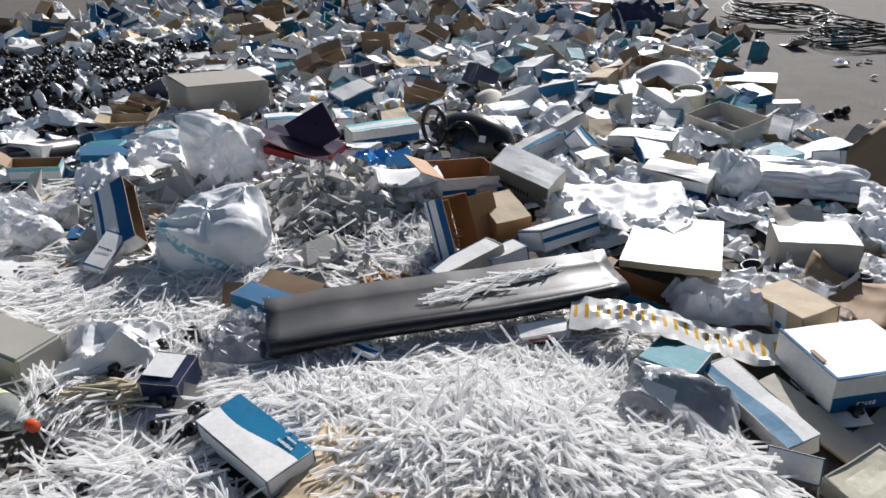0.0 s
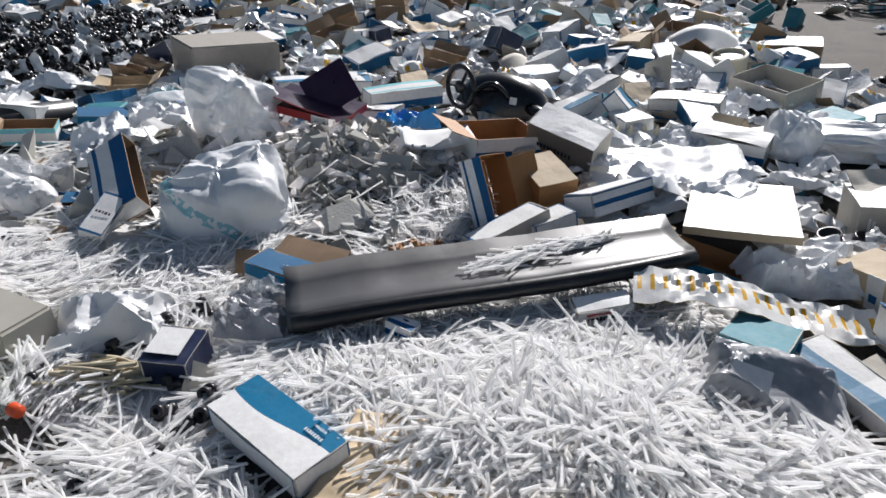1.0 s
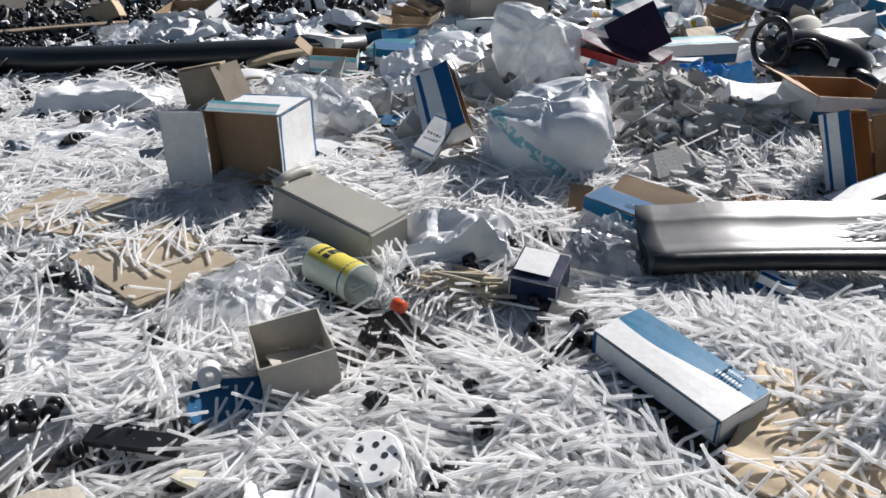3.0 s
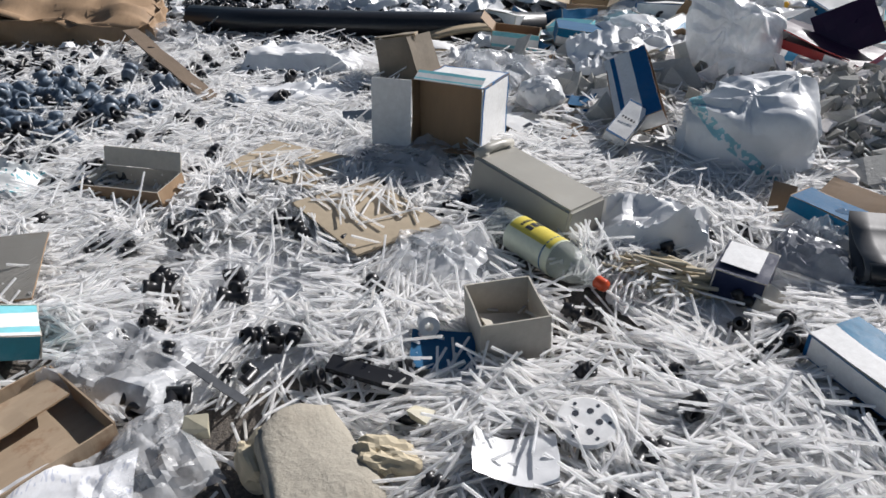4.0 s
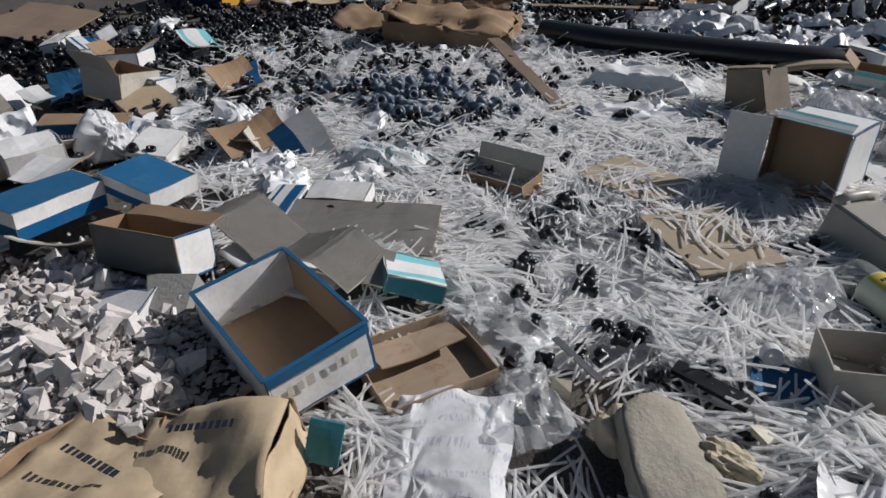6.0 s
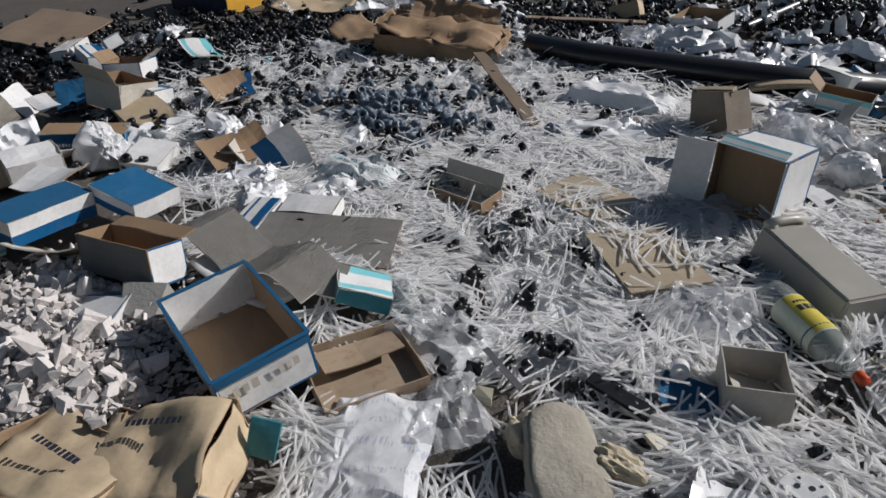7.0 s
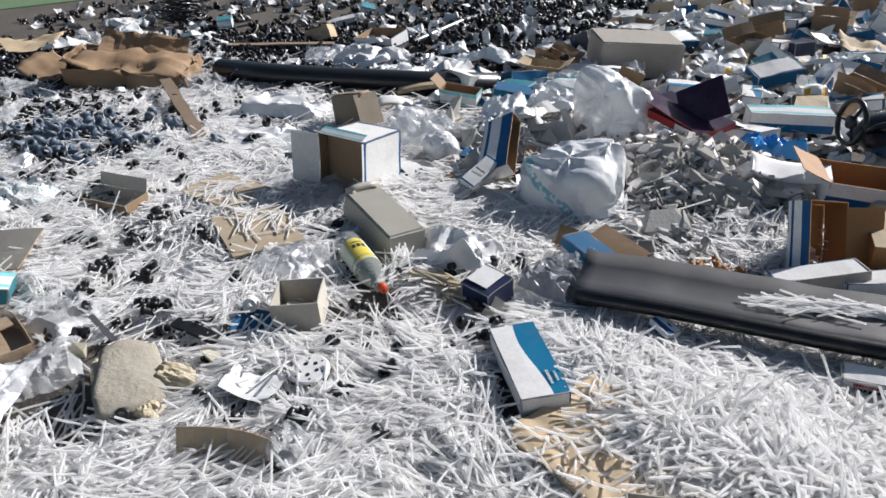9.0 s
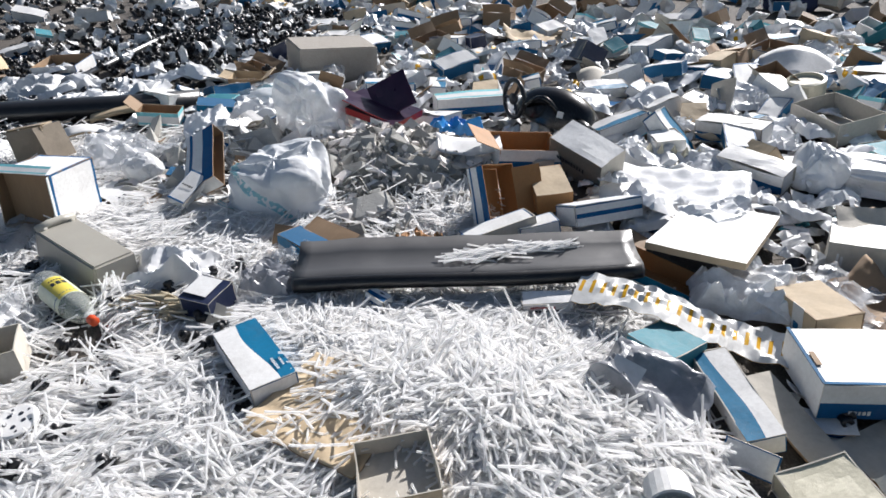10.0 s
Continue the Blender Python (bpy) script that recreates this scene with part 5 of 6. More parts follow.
# ---- green court beyond the yard ----
def court():
    bm = bmesh.new()
    pts = [(-6.75, 6.3), (-7.75, 0.2), (-60, -10), (-60, 40), (-8.2, 12)]
    lo = [bm.verts.new((x, y, -0.02)) for x, y in pts]
    up = [bm.verts.new((x, y, 0.012)) for x, y in pts]
    bm.faces.new(up[::-1])
    for i in range(5):
        j = (i + 1) % 5
        bm.faces.new((lo[i], up[i], up[j], lo[j]))
    single("pavement", bm, plain("green_court_paint", (0.12, 0.20, 0.10), 0.85, grain=20, stain=0.4, stain_col=(0.2, 0.2, 0.15)), Matrix(), "faded green painted court surface", "pavement", kind="structure")


court()


# ---- rubble ----
def in_spot(x, y, grow=0.0):
    for cx, cy, a, b, t in SPOTS:
        dx, dy = x - cx, y - cy
        if abs(dx) > 0.6 or abs(dy) > 0.6:
            continue
        u, v = dx * math.cos(t) + dy * math.sin(t), -dx * math.sin(t) + dy * math.cos(t)
        if abs(u) < a + grow and abs(v) < b + grow:
            return True
    return False


CHUNKS = [mesh_of("plaster_chunk", chunk(0.07 * w, 0.055 * w, 0.03 * h, 100 + i), M["plaster" if i % 3 else "concrete"]) for i, (w, h) in enumerate([(1, 1), (1.2, 0.8), (0.8, 1.2), (1.4, 0.6), (0.9, 0.9), (1.1, 1.3), (1.5, 0.7), (0.7, 0.8), (1.0, 0.5)])]


def rubble(cx, cy, sx, sy, n, big, seed, label, keep=lambda x, y: True, tones=None):
    rr = random.Random(seed)
    meshes = tones or CHUNKS
    made = 0
    while made < n:
        x, y = rr.gauss(cx, sx), rr.gauss(cy, sy)
        if not keep(x, y):
            continue
        k = (0.4 + 0.85 * rr.random() ** 1.8) * big
        if in_spot(x, y, 0.015):
            continue
        ob = new("plaster_chunk", rr.choice(meshes))
        ob.matrix_world = pose(x, y, heap(x, y) + rr.uniform(-0.01, 0.035), rr.uniform(-35, 35), rr.uniform(-35, 35), rr.uniform(0, 360)) @ Matrix.Scale(k, 4)
        tagged(ob, label, "rubble", "broken rubble")
        made += 1


rubble(-0.61, 2.62, 0.22, 0.2, 190, 0.9, 5, "grey broken plaster and concrete piece on the heap")
rubble(-1.35, 2.4, 0.28, 0.3, 46, 0.85, 6, "pale broken plaster piece among tubing")
PALE = [mesh_of("plaster_chunk", chunk(0.052 + 0.006 * (i % 4), 0.045 - 0.003 * (i % 5), 0.018 + 0.005 * (i % 3), 300 + i, 15 + i % 5), M["plaster"]) for i in range(12)]
rubble(-2.0, -0.12, 0.24, 0.17, 110, 0.85, 7, "pale piece of broken plaster", lambda x, y: y < 0.14 - 0.2 * (x + 2.0), PALE)
single("plaster_chunk", chunk(0.17, 0.085, 0.03, 77, 18), M["concrete"], pose(-0.36, 2.40, 0.10, 35, 6, 8), "long flat grey plaster piece", "rubble", "broken rubble")
single("plaster_chunk", chunk(0.13, 0.10, 0.045, 78, 18), M["concrete"], pose(-0.52, 2.21, 0.06, 20, -8, 40), "grey-brown broken slab piece", "rubble", "broken rubble")
single("plaster_chunk", chunk(0.11, 0.1, 0.06, 79, 16), M["concrete"], pose(-2.04, 0.12, 0.09, 10, 5, 40), "yellowish broken stone among pale rubble", "rubble", "broken rubble")


def joined(name, verts, faces, mat_of, label, category):
    """Many small alike pieces, too many to count, as one mesh."""
    me = bpy.data.meshes.new(name)
    me.vertices.add(len(verts))
    me.vertices.foreach_set("co", verts.astype(np.float32).ravel())
    nl = faces.size
    me.loops.add(nl)
    me.loops.foreach_set("vertex_index", faces.astype(np.int32).ravel())
    me.polygons.add(len(faces))
    me.polygons.foreach_set("loop_start", np.arange(0, nl, faces.shape[1], dtype=np.int32))
    me.polygons.foreach_set("loop_total", np.full(len(faces), faces.shape[1], dtype=np.int32))
    me.polygons.foreach_set("use_smooth", np.ones(len(faces), dtype=bool))
    me.materials.append(mat_of)
    me.update(calc_edges=True)
    return tagged(new(name, me), label, category, kind="stuff")


def crumbs(cx, cy, sx, sy, n, size, seed, mat_of, label):
    rg = np.random.default_rng(seed)
    p = np.stack([rg.normal(cx, sx, n), rg.normal(cy, sy, n)], 1)
    p = np.array([q for q in p if not in_spot(q[0], q[1])])
    n = len(p)
    z = np.array([heap(a, b) for a, b in p])
    s = size * rg.uniform(0.4, 1.3, n)
    base = np.array([(0, 0, 0.7), (1, 0.1, 0), (-0.2, 0.9, 0), (-0.9, -0.3, 0.1), (0.2, -0.9, 0), (0, 0, -0.5)])
    f = np.array([(0, 1, 2), (0, 2, 3), (0, 3, 4), (0, 4, 1), (5, 2, 1), (5, 3, 2), (5, 4, 3), (5, 1, 4)])
    a = rg.uniform(0, 6.28, n)
    v = base[None] * s[:, None, None] * rg.uniform(0.6, 1.4, (n, 6, 1))
    c, q = np.cos(a)[:, None], np.sin(a)[:, None]
    v = np.stack([v[..., 0] * c - v[..., 1] * q + p[:, :1], v[..., 0] * q + v[..., 1] * c + p[:, 1:], v[..., 2] + z[:, None] + rg.uniform(0, 0.015, (n, 1))], -1)
    ob = joined("rubble_crumbs", v.reshape(-1, 3), (f[None] + 6 * np.arange(n)[:, None, None]).reshape(-1, 3), mat_of, label, "rubble")
    ob.data.polygons.foreach_set("use_smooth", np.zeros(len(ob.data.polygons), dtype=bool))


crumbs(-0.62, 2.66, 0.28, 0.26, 3600, 0.016, 1, M["concrete"], "fine grey crumbs of broken plaster")
crumbs(-2.02, -0.15, 0.27, 0.19, 7000, 0.011, 2, M["plaster"], "fine pale crumbs of broken plaster")

# ---- pipe fittings ----
def coupler_mesh(mat_key):
    bm = lathe([(0.008, 0.0), (0.0135, 0.0), (0.0135, 0.010), (0.0175, 0.011), (0.0175, 0.020), (0.0125, 0.021), (0.0125, 0.030), (0.0165, 0.031), (0.0165, 0.042), (0.0095, 0.042), (0.0095, 0.02)], 12)
    return mesh_of("pipe_fitting", bm, M[mat_key], True)


def elbow_mesh(mat_key):
    bm = lathe([(0.008, -0.004), (0.013, -0.004), (0.013, 0.018), (0.016, 0.019), (0.016, 0.030), (0.009, 0.030), (0.009, 0.01)], 12)
    other = lathe([(0.0, -0.012), (0.013, -0.008), (0.013, 0.018), (0.017, 0.019), (0.017, 0.032), (0.009, 0.032), (0.009, 0.01)], 12)
    bmesh.ops.transform(other, matrix=pose(0, 0, 0.0, 0, 90, 0), verts=other.verts)
    tmp = bpy.data.meshes.new("joint")
    other.to_mesh(tmp)
    other.free()
    bm.from_mesh(tmp)
    bpy.data.meshes.remove(tmp)
    return mesh_of("pipe_fitting", bm, M[mat_key], True)


def tee_mesh(mat_key):
    bm = lathe([(0.008, -0.03), (0.016, -0.03), (0.016, -0.018), (0.0125, -0.017), (0.0125, 0.017), (0.016, 0.018), (0.016, 0.03), (0.008, 0.03), (0.008, 0.012)], 12)
    other = lathe([(0.0, 0.0), (0.0125, 0.0), (0.0125, 0.018), (0.016, 0.019), (0.016, 0.030), (0.008, 0.030), (0.008, 0.018)], 12)
    bmesh.ops.transform(other, matrix=pose(0, 0, 0.0, 0, 90, 0), verts=other.verts)
    tmp = bpy.data.meshes.new("joint")
    other.to_mesh(tmp)
    other.free()
    bm.from_mesh(tmp)
    bpy.data.meshes.remove(tmp)
    return mesh_of("pipe_fitting", bm, M[mat_key], True)


FIT_BLACK = [coupler_mesh("black"), elbow_mesh("black"), tee_mesh("black")]
FIT_GREY = [coupler_mesh("bluegrey"), elbow_mesh("bluegrey"), tee_mesh("bluegrey")]
FIT_LABEL = ("black plastic pipe coupler among tubing", "black plastic pipe elbow among tubing", "black plastic pipe tee among tubing")
rf = random.Random(42)
PLACED = []


def fitting(x, y, z=None, k=1.0, meshes=FIT_BLACK, kind_no=None, label=None):
    i = rf.randrange(3) if kind_no is None else kind_no
    ob = new("pipe_fitting", meshes[i])
    ob.matrix_world = pose(x, y, (heap(x, y) + 0.045) if z is None else z, rf.uniform(40, 140), rf.uniform(-40, 40), rf.uniform(0, 360)) @ Matrix.Scale(k, 4)
    return tagged(ob, label or (FIT_LABEL[i] if meshes is FIT_BLACK else "blue-grey ribbed plastic pipe fitting"), "pipe fitting", "pipe fittings")


for x, y in ((-1.71, 0.75), (-1.68, 0.80), (-1.57, 0.74), (-1.52, 0.65), (-1.50, 0.68), (-1.50, 0.86), (-1.47, 0.79), (-1.41, 0.80), (-1.42, 0.87), (-1.27, 0.95), (-1.19, 0.96), (-2.02, 0.93), (-1.88, 1.06), (-1.77, 0.88), (-1.75, 0.92), (-1.61, 0.94), (-2.60, 1.13), (-0.77, 1.20), (-0.64, 1.34), (-1.11, 0.86), (-1.08, 0.86), (-1.02, 1.48), (-0.85, 1.71), (-0.81, 1.72), (-1.42, 1.48), (-1.23, 0.96), (-1.18, 0.96), (-0.77, 1.21), (-0.62, 1.35), (-0.61, 1.39), (-1.02, 1.26), (-1.02, 1.49), (-0.63, 1.46), (-0.63, 1.79), (-0.64, 1.75), (-0.80, 1.73), (-0.76, 1.74), (-1.11, 2.18), (-1.40, 1.44), (-0.72, 1.46), (-0.76, 0.87), (-0.59, 0.96), (-0.76, 0.85), (-1.29, 0.18), (-1.12, 0.25), (-0.68, 0.74), (-0.77, 1.22), (-0.58, 0.96), (-0.76, 0.87), (0.91, 1.55), (0.89, 1.36), (-0.93, 1.10), (-0.81, 1.73), (-0.77, 1.74), (-1.02, 1.48), (-0.62, 1.46), (-1.13, 2.15), (-0.77, 1.22), (0.12, 1.37), (0.94, 2.23), (-0.27, 1.67)):
    if all(math.hypot(x - p, y - q) > 0.055 for p, q in PLACED):
        fitting(x, y, None, rf.uniform(0.75, 1.0))
        PLACED.append((x, y))
for _ in range(46):
    x, y = rf.uniform(-2.0, -0.6), rf.uniform(0.62, 1.6)
    if not in_spot(x, y, 0.02):
        fitting(x, y, None, rf.uniform(0.75, 1.1))
# bigger black couplers standing open
for x, y in ((0.90, 2.19), (0.97, 2.17), (1.20, 2.12), (1.26, 2.06)):
    single("pipe_fitting", lathe([(0.018, 0.03), (0.022, 0.0), (0.03, 0.0), (0.03, 0.03), (0.034, 0.032), (0.034, 0.06), (0.027, 0.06), (0.026, 0.035), (0.0, 0.034)], 18), M["black"], pose(x, y, 0.03, rf.uniform(-15, 15), rf.uniform(-15, 15), 0), "short black pipe socket standing open", "pipe fitting", "pipe fittings", True)


def spread(meshes, n, where, size, seed, label, category, name, mat_list, zup=0.03):
    """A dense spread of small alike things as one mesh."""
    rg = random.Random(seed)
    data = []
    for me in meshes:
        co = np.array([v.co[:] for v in me.vertices])
        fs = [tuple(p.vertices) for p in me.polygons]
        tri = np.array([(f[0], f[i], f[i + 1]) for f in fs for i in range(1, len(f) - 1)])
        data.append((co, tri))
    vs, ts, base = [], [], 0
    for _ in range(n):
        x, y = where(rg)
        if category == "rubble" and in_spot(x, y, 0.01):
            continue
        co, tri = data[rg.randrange(len(data))]
        m = pose(x, y, heap(x, y) + rg.uniform(0.008, zup), rg.uniform(0, 360), rg.uniform(-60, 60), rg.uniform(0, 360)) @ Matrix.Scale(size * (0.3 + 1.5 * rg.random() ** 2.2 if category == "rubble" else rg.uniform(0.8, 1.25)), 4)
        a = np.array(m)
        vs.append(co @ a[:3, :3].T + a[:3, 3])
        ts.append(tri + base)
        base += len(co)
    ob = joined(name, np.concatenate(vs), np.concatenate(ts), mat_list, label, category)
    if category == "rubble":
        ob.data.polygons.foreach_set("use_smooth", np.zeros(len(ob.data.polygons), dtype=bool))
    return ob


def ell(cx, cy, sx, sy, turn=0):
    c, s = math.cos(radians(turn)), math.sin(radians(turn))

    def f(rg):
        a, b = rg.gauss(0, sx), rg.gauss(0, sy)
        return cx + a * c - b * s, cy + a * s + b * c
    return f


spread(FIT_BLACK, 1500, ell(-2.85, 5.0, 0.42, 0.55, 20), 1.15, 11, "dense heap of small black pipe fittings", "pipe fittings", "fitting_heap", M["black"], 0.10)
spread(FIT_BLACK, 700, ell(-4.6, 1.6, 0.7, 0.45, 30), 1.1, 12, "black pipe fittings strewn on the ground", "pipe fittings", "fitting_heap", M["black"], 0.05)
spread(FIT_BLACK, 900, ell(-3.6, 3.2, 0.6, 0.5, 30), 1.1, 15, "black pipe fittings strewn over the asphalt", "pipe fittings", "fitting_heap", M["black"], 0.04)
spread(FIT_GREY, 150, ell(-3.0, 1.36, 0.26, 0.2, 30), 1.3, 13, "blue-grey pipe fittings heaped in tubing", "pipe fittings", "fitting_heap", M["bluegrey"], 0.07)
spread(FIT_BLACK, 350, ell(-3.3, 1.2, 0.55, 0.4, 30), 1.0, 14, "black pipe fittings mixed into white tubing", "pipe fittings", "fitting_heap", M["black"], 0.06)

spread(FIT_BLACK, 450, ell(-5.0, 0.3, 0.7, 0.5, 30), 1.15, 16, "black pipe fittings and bits on the ground", "pipe fittings", "fitting_heap", M["black"], 0.06)

spread(CHUNKS, 520, ell(-0.61, 2.66, 0.25, 0.23), 0.66, 20, "pale broken plaster bits on the grey heap", "rubble", "rubble_heap", M["plaster"], 0.04)
spread(CHUNKS, 380, ell(-0.61, 2.68, 0.25, 0.23), 0.7, 17, "heap of broken grey plaster and concrete", "rubble", "rubble_heap", M["concrete"], 0.035)
spread(CHUNKS, 700, ell(-0.61, 2.66, 0.27, 0.25), 0.4, 28, "small grey crumbs of broken plaster", "rubble", "rubble_heap", M["concrete"], 0.06)
spread(CHUNKS, 130, ell(-1.4, 2.45, 0.28, 0.28), 1.0, 18, "brownish broken rubble among tubing", "rubble", "rubble_heap", M["concrete"], 0.04)
spread(PALE, 2600, ell(-2.0, -0.16, 0.27, 0.17), 0.3, 29, "fine pale plaster crumbs between larger pieces", "rubble", "rubble_heap", M["plaster"], 0.04)
spread(PALE, 520, ell(-2.0, -0.16, 0.25, 0.15), 0.62, 19, "pale broken plaster heaped up", "rubble", "rubble_heap", M["plaster"], 0.04)

# ---- cut white tubing ----
def tubing_bed():
    """The packed lower layers of the tubing, a rough sheet just over the ground."""
    nx, ny, step = 150, 100, 0.022
    z = np.zeros((ny + 1, nx + 1))
    for j in range(ny + 1):
        for i in range(nx + 1):
            x, y = -2.6 + i * step, 0.45 + j * step
            deep = max(bump(x, y, 0.08, 1.42, 0.46, 0.30), 0.8 * bump(x, y, -0.75, 1.6, 0.55, 0.35), 0.72 * bump(x, y, -1.55, 1.15, 0.65, 0.55), 0.6 * bump(x, y, -0.9, 2.1, 0.5, 0.3))
            deep *= 1 - 0.9 * bump(x, y, -0.13, 1.2, 0.17, 0.12)
            deep *= 1 - 0.85 * bump(x, y, -0.74, 1.05, 0.16, 0.1)
            deep += 0.30 * noise.noise(Vector((x * 4.2, y * 4.2, 3))) * (1 - 0.6 * bump(x, y, 0.08, 1.42, 0.5, 0.3))
            z[j, i] = heap(x, y) + min(0.026, 0.055 * (deep - 0.45)) + 0.006 * noise.noise(Vector((x * 40, y * 40, 0)))
    bm = bmesh.new()
    g = [[bm.verts.new((-2.6 + i * step, 0.45 + j * step, z[j, i])) for i in range(nx + 1)] for j in range(ny + 1)]
    for j in range(ny):
        for i in range(nx):
            bm.faces.new((g[j][i], g[j][i + 1], g[j + 1][i + 1], g[j + 1][i]))
    single("tubing_bed", bm, plain("packed_tubing", (0.86, 0.865, 0.87), 0.6, grain=70, bump=1.0, stain=0.3, stain_col=(0.3, 0.29, 0.28), stain_scale=25), Matrix(), "packed lower layer of white tubing", "plastic tubing", kind="stuff")


def bump(x, y, cx, cy, sx, sy):
    return math.exp(-((x - cx) / sx) ** 2 - ((y - cy) / sy) ** 2)


tubing_bed()

def tubes(name, n, box, density, seed, label, lift=0.032, height=heap, length=(0.10, 0.185), radius=0.0028, aim=None, pitch=10, skip=True, mat="tube"):
    rg = np.random.default_rng(seed)
    pts = []
    x0, x1, y0, y1 = box
    while len(pts) < n:
        x, y = rg.uniform(x0, x1), rg.uniform(y0, y1)
        if rg.random() > density(x, y):
            continue
        if skip and in_spot(x, y, 0.028):
            continue
        pts.append((x, y))
    p = np.array(pts)
    lump = np.array([max(0.0, noise.noise(Vector((a * 4.5, b * 4.5, 12.0))) + 0.1) for a, b in p]) if skip else 0.0
    z = np.array([height(a, b) for a, b in p]) + 0.022 * lump + 0.002 + rg.uniform(0, 1, n) ** 1.3 * lift
    clump = np.array([noise.noise(Vector((a * 2.3, b * 2.3, 4.0))) * 4.2 + noise.noise(Vector((a * 7, b * 7, 8.0))) * 1.6 for a, b in p])
    if callable(aim):
        yaw = np.array([aim(a, b) for a, b in p]) + 0.5 * clump + rg.normal(0, 1, n) * np.where(rg.random(n) < 0.5, 0.45, 1.3)
    elif aim is None:
        yaw = clump + rg.normal(0, 1, n) * np.where(rg.random(n) < 0.6, 0.2, 0.9)
    else:
        yaw = aim + rg.normal(0, 1, n) * 0.25
    tilt = np.radians(rg.normal(0, pitch, n))
    ln = rg.uniform(*length, n)
    bend = rg.normal(0, 0.006, n)
    d = np.stack([np.cos(yaw) * np.cos(tilt), np.sin(yaw) * np.cos(tilt), np.sin(tilt)], 1)
    side = np.stack([-np.sin(yaw), np.cos(yaw), np.zeros(n)], 1)
    up = np.cross(d, side)
    z += np.abs(np.sin(tilt)) * ln * 0.4
    c = np.column_stack([p, z])
    k = 5
    ang = np.arange(k) * 2 * np.pi / k
    rings = []
    for s, b in ((-0.5, 0.0), (0.0, 1.0), (0.5, 0.0)):
        o = c + d * (ln * s)[:, None] + side * (bend * b)[:, None]
        rings.append(o[:, None, :] + radius * (np.cos(ang)[None, :, None] * side[:, None, :] + np.sin(ang)[None, :, None] * up[:, None, :]))
    v = np.stack(rings, 1).reshape(-1, 3)
    f = []
    for r in range(2):
        for i in range(k):
            j = (i + 1) % k
            f.append((r * k + i, r * k + j, (r + 1) * k + j, (r + 1) * k + i))
    faces = (np.array(f)[None] + (3 * k * np.arange(n))[:, None, None]).reshape(-1, 4)
    return joined(name, v, faces, M[mat], label, "plastic tubing")


def main_density(x, y):
    d = 1.0
    if x > 0.35:
        d *= max(0.0, 1 - (x - 0.35) / (0.35 if y < 1.7 else 0.1))
    edge = 2.35 if x < -0.1 else 2.0
    if y > edge:
        d *= max(0.0, 1 - (y - edge) / 0.5) if x < -0.9 else max(0.0, 1 - (y - edge) / 0.2)
    if x < -1.6 and y < 0.45:
        d *= 0.05
    if x < -0.95 and y > 1.95:
        d *= 0.5
    if x < -2.3:
        d *= 0.55
    d *= 1 - 0.8 * bump(x, y, -0.74, 1.05, 0.10, 0.07)
    d *= 1 - 0.86 * bump(x, y, -0.13, 1.2, 0.17, 0.12)
    q = math.hypot((x + 0.6) / 0.47, (y - 2.68) / 0.47)
    d *= 0.07 if q < 0.85 else min(1.0, 0.07 + (q - 0.85) * 3.5)
    d *= min(1.0, max(0.06, 0.6 + 1.7 * noise.noise(Vector((x * 2.6, y * 2.6, 1.0))) + 0.6 * noise.noise(Vector((x * 9, y * 9, 6.0)))))
    return max(0.0, d)


def far_density(x, y):
    d = 0.8 * bump(x, y, -2.9, 1.5, 0.9, 0.8) + 0.6 * bump(x, y, -3.5, 1.0, 0.8, 0.6) + 0.3 * bump(x, y, -4.0, 2.2, 0.6, 0.5)
    d *= 1 - 0.9 * bump(x, y, -3.35, 0.78, 0.2, 0.12)
    return max(0.0, d * (0.75 + 0.6 * noise.noise(Vector((x * 3.5, y * 3.5, 2.0)))))


tubes("tubing_litter", 42000, (-2.9, 0.75, 0.2, 3.0), main_density, 1, "thick litter of cut white plastic tubing over the ground")
tubes("tubing_litter", 15000, (-0.45, 0.62, 1.0, 1.85), lambda x, y: bump(x, y, 0.09, 1.34, 0.30, 0.19) * (1 - 0.92 * bump(x, y, -0.13, 1.2, 0.17, 0.12)), 2, "heap of loose white plastic tubing pieces", lift=0.045, pitch=9, radius=0.0031, aim=lambda x, y: math.atan2(y - 1.58, x - 0.12))
tubes("tubing_litter", 14000, (-4.6, -1.9, 0.2, 3.0), far_density, 3, "thin litter of white plastic tubing mixed with fittings", lift=0.03)
ax = radians(19)
tubes("tubing_litter", 120, (-0.10, 0.27, 1.83, 2.08), lambda x, y: 1.0 if abs((y - 1.955) - (x - 0.085) * 0.55) < 0.028 and abs(x - 0.085) < 0.16 else 0.0, 4, "small bundle of white tubing lying on the dark sheath",
      lift=0.014, height=lambda x, y: 0.127 + 0.055 * (x - 0.085), aim=radians(27), pitch=2, skip=False)

tubes("tubing_litter", 34, (-1.72, -1.42, 1.24, 1.46), lambda x, y: bump(x, y, -1.62, 1.40, 0.1, 0.07), 7, "loose white tubing pieces lying on a hardboard offcut", lift=0.008, height=lambda x, y: 0.068, pitch=1.5, skip=False)
tubes("tubing_litter", 30, (-2.03, -1.83, 1.38, 1.54), lambda x, y: bump(x, y, -1.90, 1.44, 0.1, 0.06), 8, "loose white tubing pieces lying on a broken offcut", lift=0.008, height=lambda x, y: 0.067, pitch=1.5, skip=False)
tubes("tubing_litter", 5200, (-0.62, 0.5, 1.42, 2.0), lambda x, y: max(0.0, 1 - abs(y - 1.70 - 0.306 * (x + 0.06)) / 0.15), 9, "loose white tubing pieces in the shade of the dark sheath", lift=0.04, pitch=6, skip=False)
